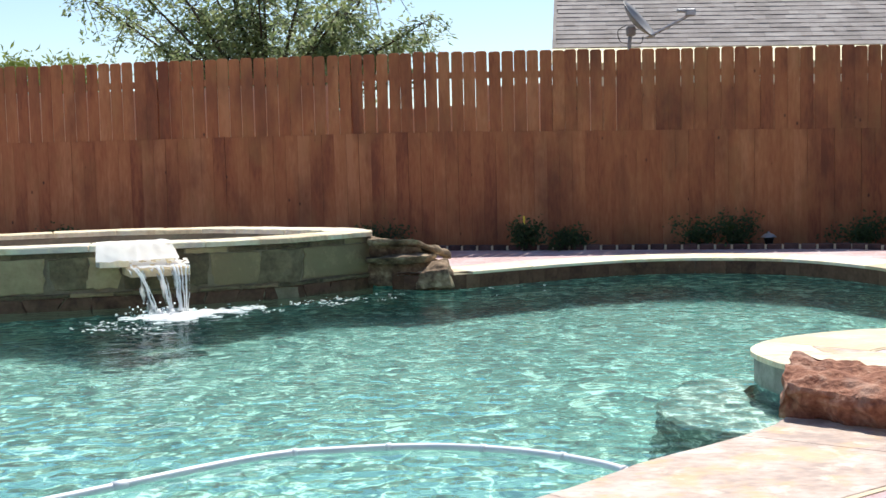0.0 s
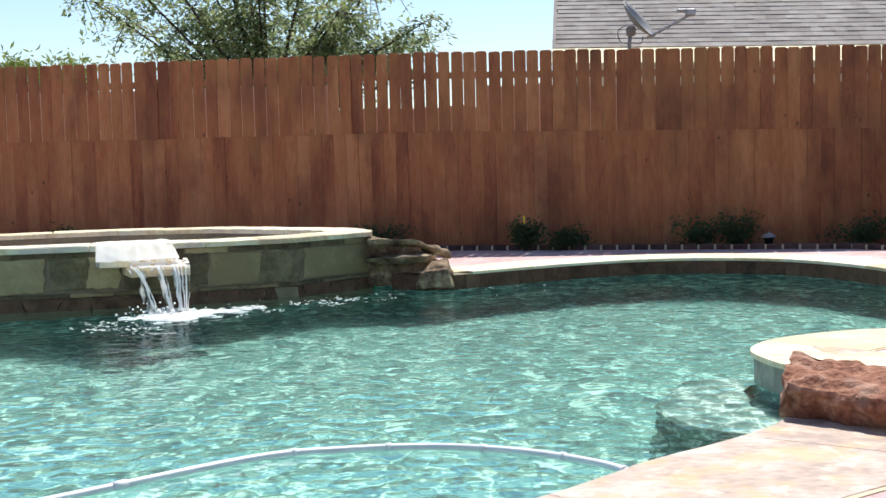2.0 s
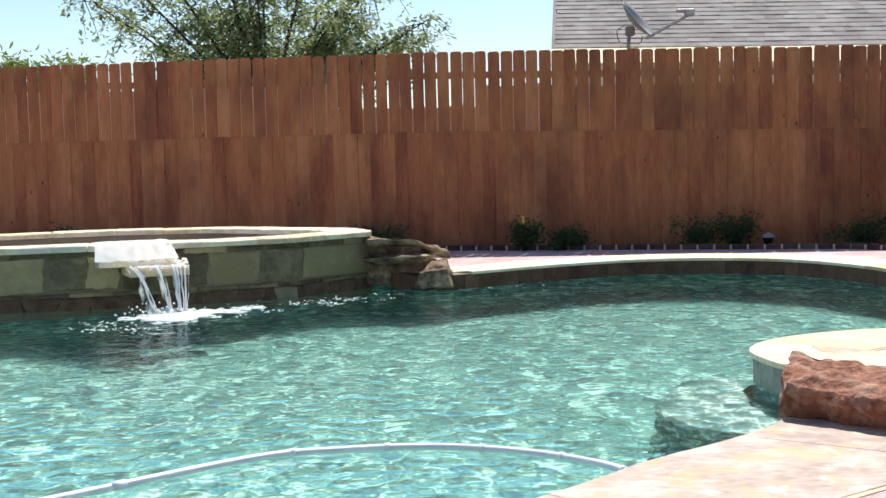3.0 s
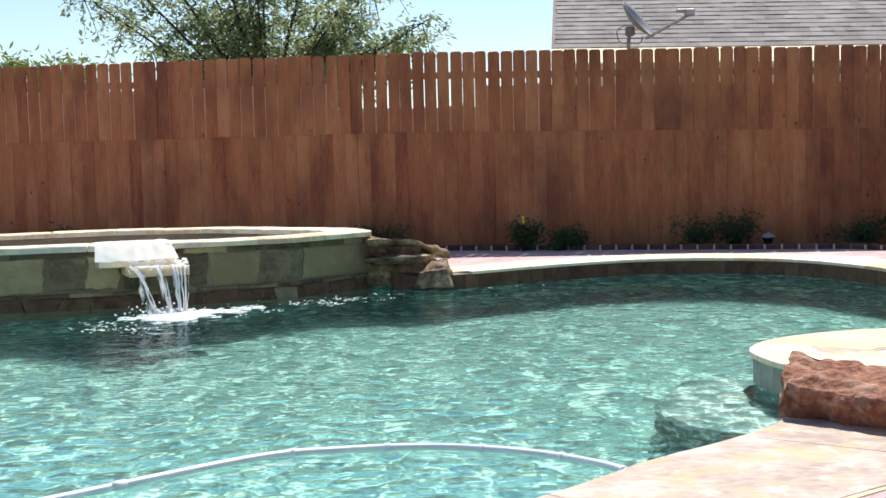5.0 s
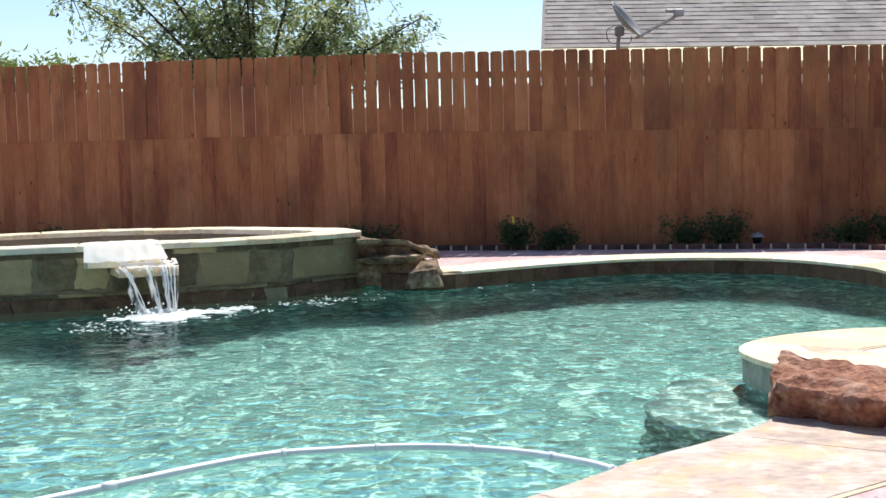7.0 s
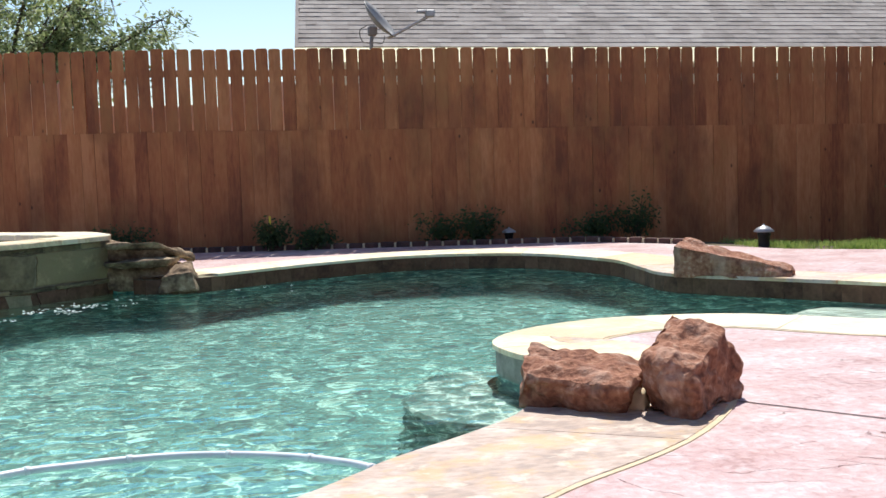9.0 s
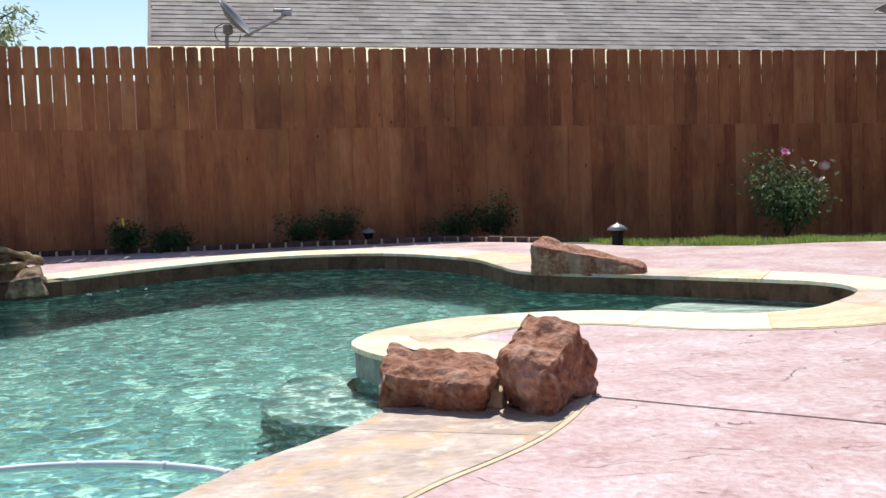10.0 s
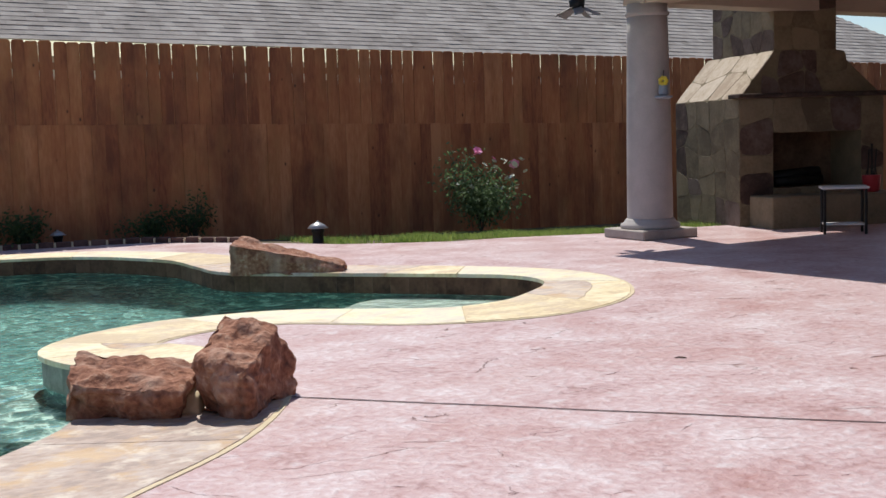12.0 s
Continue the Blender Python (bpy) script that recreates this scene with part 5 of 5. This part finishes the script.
def build_fan():
    at = (7.667, 9.10, 0)
    ob = thing("ceiling_fan", at, "dark bladed fan under the patio eaves", "ceiling fan")
    z = 2.31
    part("motor", lathe(bmesh.new(), [(0.03, z - 0.04), (0.07, z - 0.02), (0.08, z + 0.05), (0.03, z + 0.08), (0.015, z + 0.09), (0.015, 2.68)], 24), M_BLACK, ob, "", True)
    for k in range(5):
        bm = bmesh.new()
        box(bm, (0.06, -0.045, -0.004), (0.24, 0.045, 0.004), 0.003)
        bl = part("blade", bm, M_DISH, ob, "grey blade")
        bl.matrix_basis = pose(0, 0, z, 0, 0, k * 72 + 20) @ pose(0, 0, 0, 16, 24, 0)


def build_fireplace():
    rnd = random.Random(41)
    fp = thing("fireplace", (9.867, 9.05, 0), "outdoor stone fireplace with sloped shoulders and a chimney", "fireplace", turn=-20)
    W, D, H1, H2, CW = 1.758, 1.624, 1.389, 1.90, 0.75
    CX = 0.806
    fx0, fx1, fz0, fz1 = 0.403, 1.478, 0.403, 1.008
    for nm, lo, hi in (("pier", (0, 0, -0.05), (fx0, D, H1)), ("pier", (fx1, 0, -0.05), (W, D, H1)), ("base", (fx0, 0.001, -0.05), (fx1, D, fz0)), ("lintel", (fx0, 0.001, fz1), (fx1, D, H1))):
        bm = bmesh.new()
        box(bm, lo, hi)
        part(nm, bm, M_FIRE_MORTAR, fp, "mortared stone")
    bm = bmesh.new()
    box(bm, (fx0 - 0.004, 0.616, fz0), (fx1 + 0.004, 0.672, fz1))
    part("firebox_back", bm, M_SOOT, fp, "sooty firebrick back")
    bm = bmesh.new()
    q = [(0, H1), (W, H1), (CX + CW / 2, H2), (CX - CW / 2, H2)]
    a = [bm.verts.new((x, 0.02, z)) for x, z in q]
    b = [bm.verts.new((x, D, z)) for x, z in q]
    for i in range(4):
        bm.faces.new((a[i], a[(i + 1) % 4], b[(i + 1) % 4], b[i]))
    bm.faces.new(a)
    bm.faces.new(b[::-1])
    part("hood", bm, M_FIRE_MORTAR, fp, "sloped stone hood")
    bm = bmesh.new()
    box(bm, (CX - CW / 2, 0.02, H2 - 0.01), (CX + CW / 2, D - 0.14, 3.696))
    part("chimney", bm, M_FIRE_MORTAR, fp, "square stone chimney")
    bm = bmesh.new()
    box(bm, (-0.056, -0.112, H1 + 0.001), (W + 0.056, 0.157, H1 + 0.05), 0.01)
    part("mantel", bm, M_FIRE_DARK, fp, "thin stone mantel shelf")
    bm = bmesh.new()
    box(bm, (0.112, -0.504, -0.02), (W - 0.022, -0.001, 0.336), 0.012)
    part("hearth", bm, M_FIRE_LIGHT, fp, "raised stone hearth")

    def stones(origin, ux, uy, un, w, h, inside, size, dark):
        """Irregular flat stones over a face: jittered cells with rounded corners."""
        nx, ny = max(1, round(w / size)), max(1, round(h / size))
        jx = {}
        for i in range(nx + 1):
            for j in range(ny + 1):
                e = 0.30
                jx[i, j] = Vector(((i + (rnd.uniform(-e, e) if 0 < i < nx else 0)) * w / nx, (j + (rnd.uniform(-e, e) if 0 < j < ny else 0)) * h / ny))
        for i in range(nx):
            for j in range(ny):
                c4 = [jx[i, j], jx[i + 1, j], jx[i + 1, j + 1], jx[i, j + 1]]
                c = sum(c4, Vector((0, 0))) / 4
                if not inside(c.x, c.y):
                    continue
                pts = []
                for k in range(4):
                    a, b, o = c4[k], c4[(k + 1) % 4], c4[k - 1]
                    pts += [a.lerp(o, 0.2), a.lerp(c, 0.10), a.lerp(b, 0.2)]
                pts = [p + (c - p).normalized() * 0.0015 for p in pts]
                th = rnd.uniform(0.002, 0.006)
                bm = bmesh.new()
                lo = [bm.verts.new(origin + ux * p.x + uy * p.y - un * 0.005) for p in pts]
                hi = [bm.verts.new(origin + ux * (p + (c - p) * 0.02).x + uy * (p + (c - p) * 0.02).y + un * th) for p in pts]
                bm.faces.new(hi)
                for k in range(12):
                    bm.faces.new((lo[k], lo[(k + 1) % 12], hi[(k + 1) % 12], hi[k]))
                part("stone", bm, M_FIRE_SLAB if dark < 0 else M_FIRE_DARK if rnd.random() < dark else M_FIRE_LIGHT, fp)

    X, Y, Z = Vector((1, 0, 0)), Vector((0, 1, 0)), Vector((0, 0, 1))
    stones(Vector((0, 0, 0)), Y, Z, -X, D, H1, lambda x, y: True, 0.30, 0.28)
    # more brown stones on the front, deepening its shade by colour
    for x0, x1, z0, z1, sz in ((0, fx0, 0, H1, 0.30), (fx1, W, 0, H1, 0.30), (fx0, fx1, fz1, H1, 0.34), (fx0, fx1, 0, fz0, 0.34)):
        stones(Vector((x0, 0, z0)), X, Z, -Y, x1 - x0, z1 - z0, lambda x, y: True, sz, 0.5)
    sl = Vector((CX - CW / 2, 0, H2 - H1))
    stones(Vector((0, 0, H1)), Y, sl.normalized(), Vector((-sl.z, 0, sl.x)).normalized(), D, sl.length, lambda x, y: True, 0.44, -1.0)
    stones(Vector((0, 0.02, H1)), X, Z, -Y, W, H2 - H1, lambda x, y: abs(x - CX) < CW / 2 + (CX - CW / 2) * (1 - y / (H2 - H1)) - 0.10, 0.26, 0.45)
    stones(Vector((CX - CW / 2, 0.02, H2)), X, Z, -Y, CW, 1.456, lambda x, y: True, 0.22, 0.4)
    stones(Vector((CX - CW / 2, 0.02, H2)), Y, Z, -X, D - 0.17, 1.456, lambda x, y: True, 0.26, 0.4)
    # logs in the firebox
    for k in range(4):
        bm = bmesh.new()
        tube(bm, [(fx0 + 0.12, 0.2 + 0.07 * k, fz0 + 0.06 + 0.05 * (k % 2)), (fx1 - 0.35, 0.25 + 0.05 * k, fz0 + 0.07 + 0.09 * (k % 2))], 0.055, 10)
        lg = tagged(link("log", bm, M_BLACK, smooth=True), "charred log in the firebox", "log", "logs in the fireplace")
        lg.matrix_basis = fp.matrix_basis


def build_table():
    ob = thing("side_table", (9.856, 7.683, 0), "small dark metal table with a white top on the patio", "table", turn=-45)
    w, d, h = 0.224, 0.168, 0.47
    bm = bmesh.new()
    box(bm, (-w, -d, h - 0.025), (w, d, h), 0.008)
    part("tabletop", bm, M_WHITE, ob, "white tabletop")
    for sx in (-1, 1):
        for sy in (-1, 1):
            bm = bmesh.new()
            tube(bm, [(sx * (w - .03), sy * (d - .03), 0), (sx * (w - .03), sy * (d - .03), h - 0.024)], 0.014, 8)
            part("leg", bm, M_BLACK, ob, "black metal leg")
    bm = bmesh.new()
    box(bm, (-w + .03, -d + .03, 0.09), (w - .03, d - .03, 0.10))
    part("lower_shelf", bm, M_WHITE, ob, "pale lower shelf")


def build_closing_walls():
    # walls out of view, added to block sky light and deepen the patio's shade
    for name, lo, hi in (("wall_south", (-11, -4.3, -0.05), (13.5, -4.0, 3.0)), ("wall_east", (13.2, -4.0, -0.05), (13.5, 8.2, 3.0))):
        bm = bmesh.new()
        box(bm, lo, hi)
        tagged(link(name, bm, M_UNSEEN_WALL), "added unseen brick-coloured wall that keeps sky light off the patio", "wall", kind="structure")


build_closing_walls()
build_column()
build_patio_roof()
build_fan()
build_fireplace()
build_table()


def build_feeder():
    ob = thing("bird_feeder", (8.36, 8.64, 1.38), "small yellow and blue-grey feeder hung on the column", "bird feeder", turn=-45)
    part("tray", lathe(bmesh.new(), [(0.05, 0.0), (0.085, 0.012), (0.088, 0.03), (0.06, 0.034)], 20), M_BLUEGREY, ob, "round blue-grey tray", True)
    bottle = part("bottle", lathe(bmesh.new(), [(0.035, 0.034), (0.05, 0.06), (0.045, 0.12), (0.03, 0.15)], 20), M_BLUEGREY, ob, "blue-grey bottle", True)
    bm = bmesh.new()
    for k in range(7):
        a = k * 2 * math.pi / 7
        bmesh.ops.create_icosphere(bm, subdivisions=2, radius=1.0, matrix=Matrix.Translation((0.03 * math.cos(a), -0.03, 0.175 + 0.03 * math.sin(a))) @ Matrix.Diagonal((0.022, 0.012, 0.022, 1)))
    part("flower", bm, M_YELLOW, bottle, "yellow plastic flower", True)
    part("hook", tube(bmesh.new(), [(0, 0, 0.15), (0, 0, 0.25), (0.0, 0.08, 0.28)], 0.005, 6), M_BLACK, ob)


def build_bucket():
    ob = thing("bucket", (11.14, 8.32, 0.336), "small red bucket on the fireplace hearth", "bucket")
    body = part("body", lathe(bmesh.new(), [(0.07, 0), (0.085, 0.02), (0.10, 0.17), (0.105, 0.18)], 24), M_RED, ob, "", True)
    part("handle", tube(bmesh.new(), [(-0.10, 0, 0.17), (-0.07, 0, 0.25), (0, 0, 0.28), (0.07, 0, 0.25), (0.10, 0, 0.17)], 0.005, 6), M_BLACK, body)


build_feeder()
build_bucket()


def build_bits():
    q = along(1.02, 0.55)
    bm = bmesh.new()
    box(bm, (-0.012, -0.002, 0.36), (0.012, 0.002, 0.46), 0.001)
    stake = thing("plant_tag", (q.x, q.y, -0.05), "yellow plastic plant tag on a thin stake", "plant tag")
    part("tag", bm, M_YELLOW, stake)
    part("stake", tube(bmesh.new(), [(0, 0.004, -0.03), (0, 0.004, 0.40)], 0.004, 6), M_BARK, stake)
    bm = bmesh.new()
    tube(bm, [(-0.03, 0, 0.004), (-0.01, 0.004, 0.006), (0.012, 0.0, 0.005), (0.025, -0.006, 0.004)], [0.002, 0.004, 0.004, 0.002], 6)
    twig = tagged(link("twig", bm, M_BARK), "dry brown twig lying on the concrete", "twig")
    twig.matrix_basis = pose(4.02, 4.04, 0, 0, 0, -35)


build_bits()


def build_fire_tools():
    ob = thing("fire_tools", (11.28, 8.42, 0.336), "black iron fire tools on a stand", "fire tools")
    part("stand", lathe(bmesh.new(), [(0.07, 0), (0.07, 0.012), (0.012, 0.02), (0.01, 0.50), (0.02, 0.52)], 16), M_BLACK, ob)
    for k, lean in enumerate((-0.05, 0.0, 0.06)):
        part("tool", tube(bmesh.new(), [(0.05 * math.cos(k * 2.1), 0.05 * math.sin(k * 2.1), 0.02), (lean + 0.03 * math.cos(k * 2.1), 0.03 * math.sin(k * 2.1), 0.46)], 0.008, 8), M_BLACK, ob)


build_fire_tools()
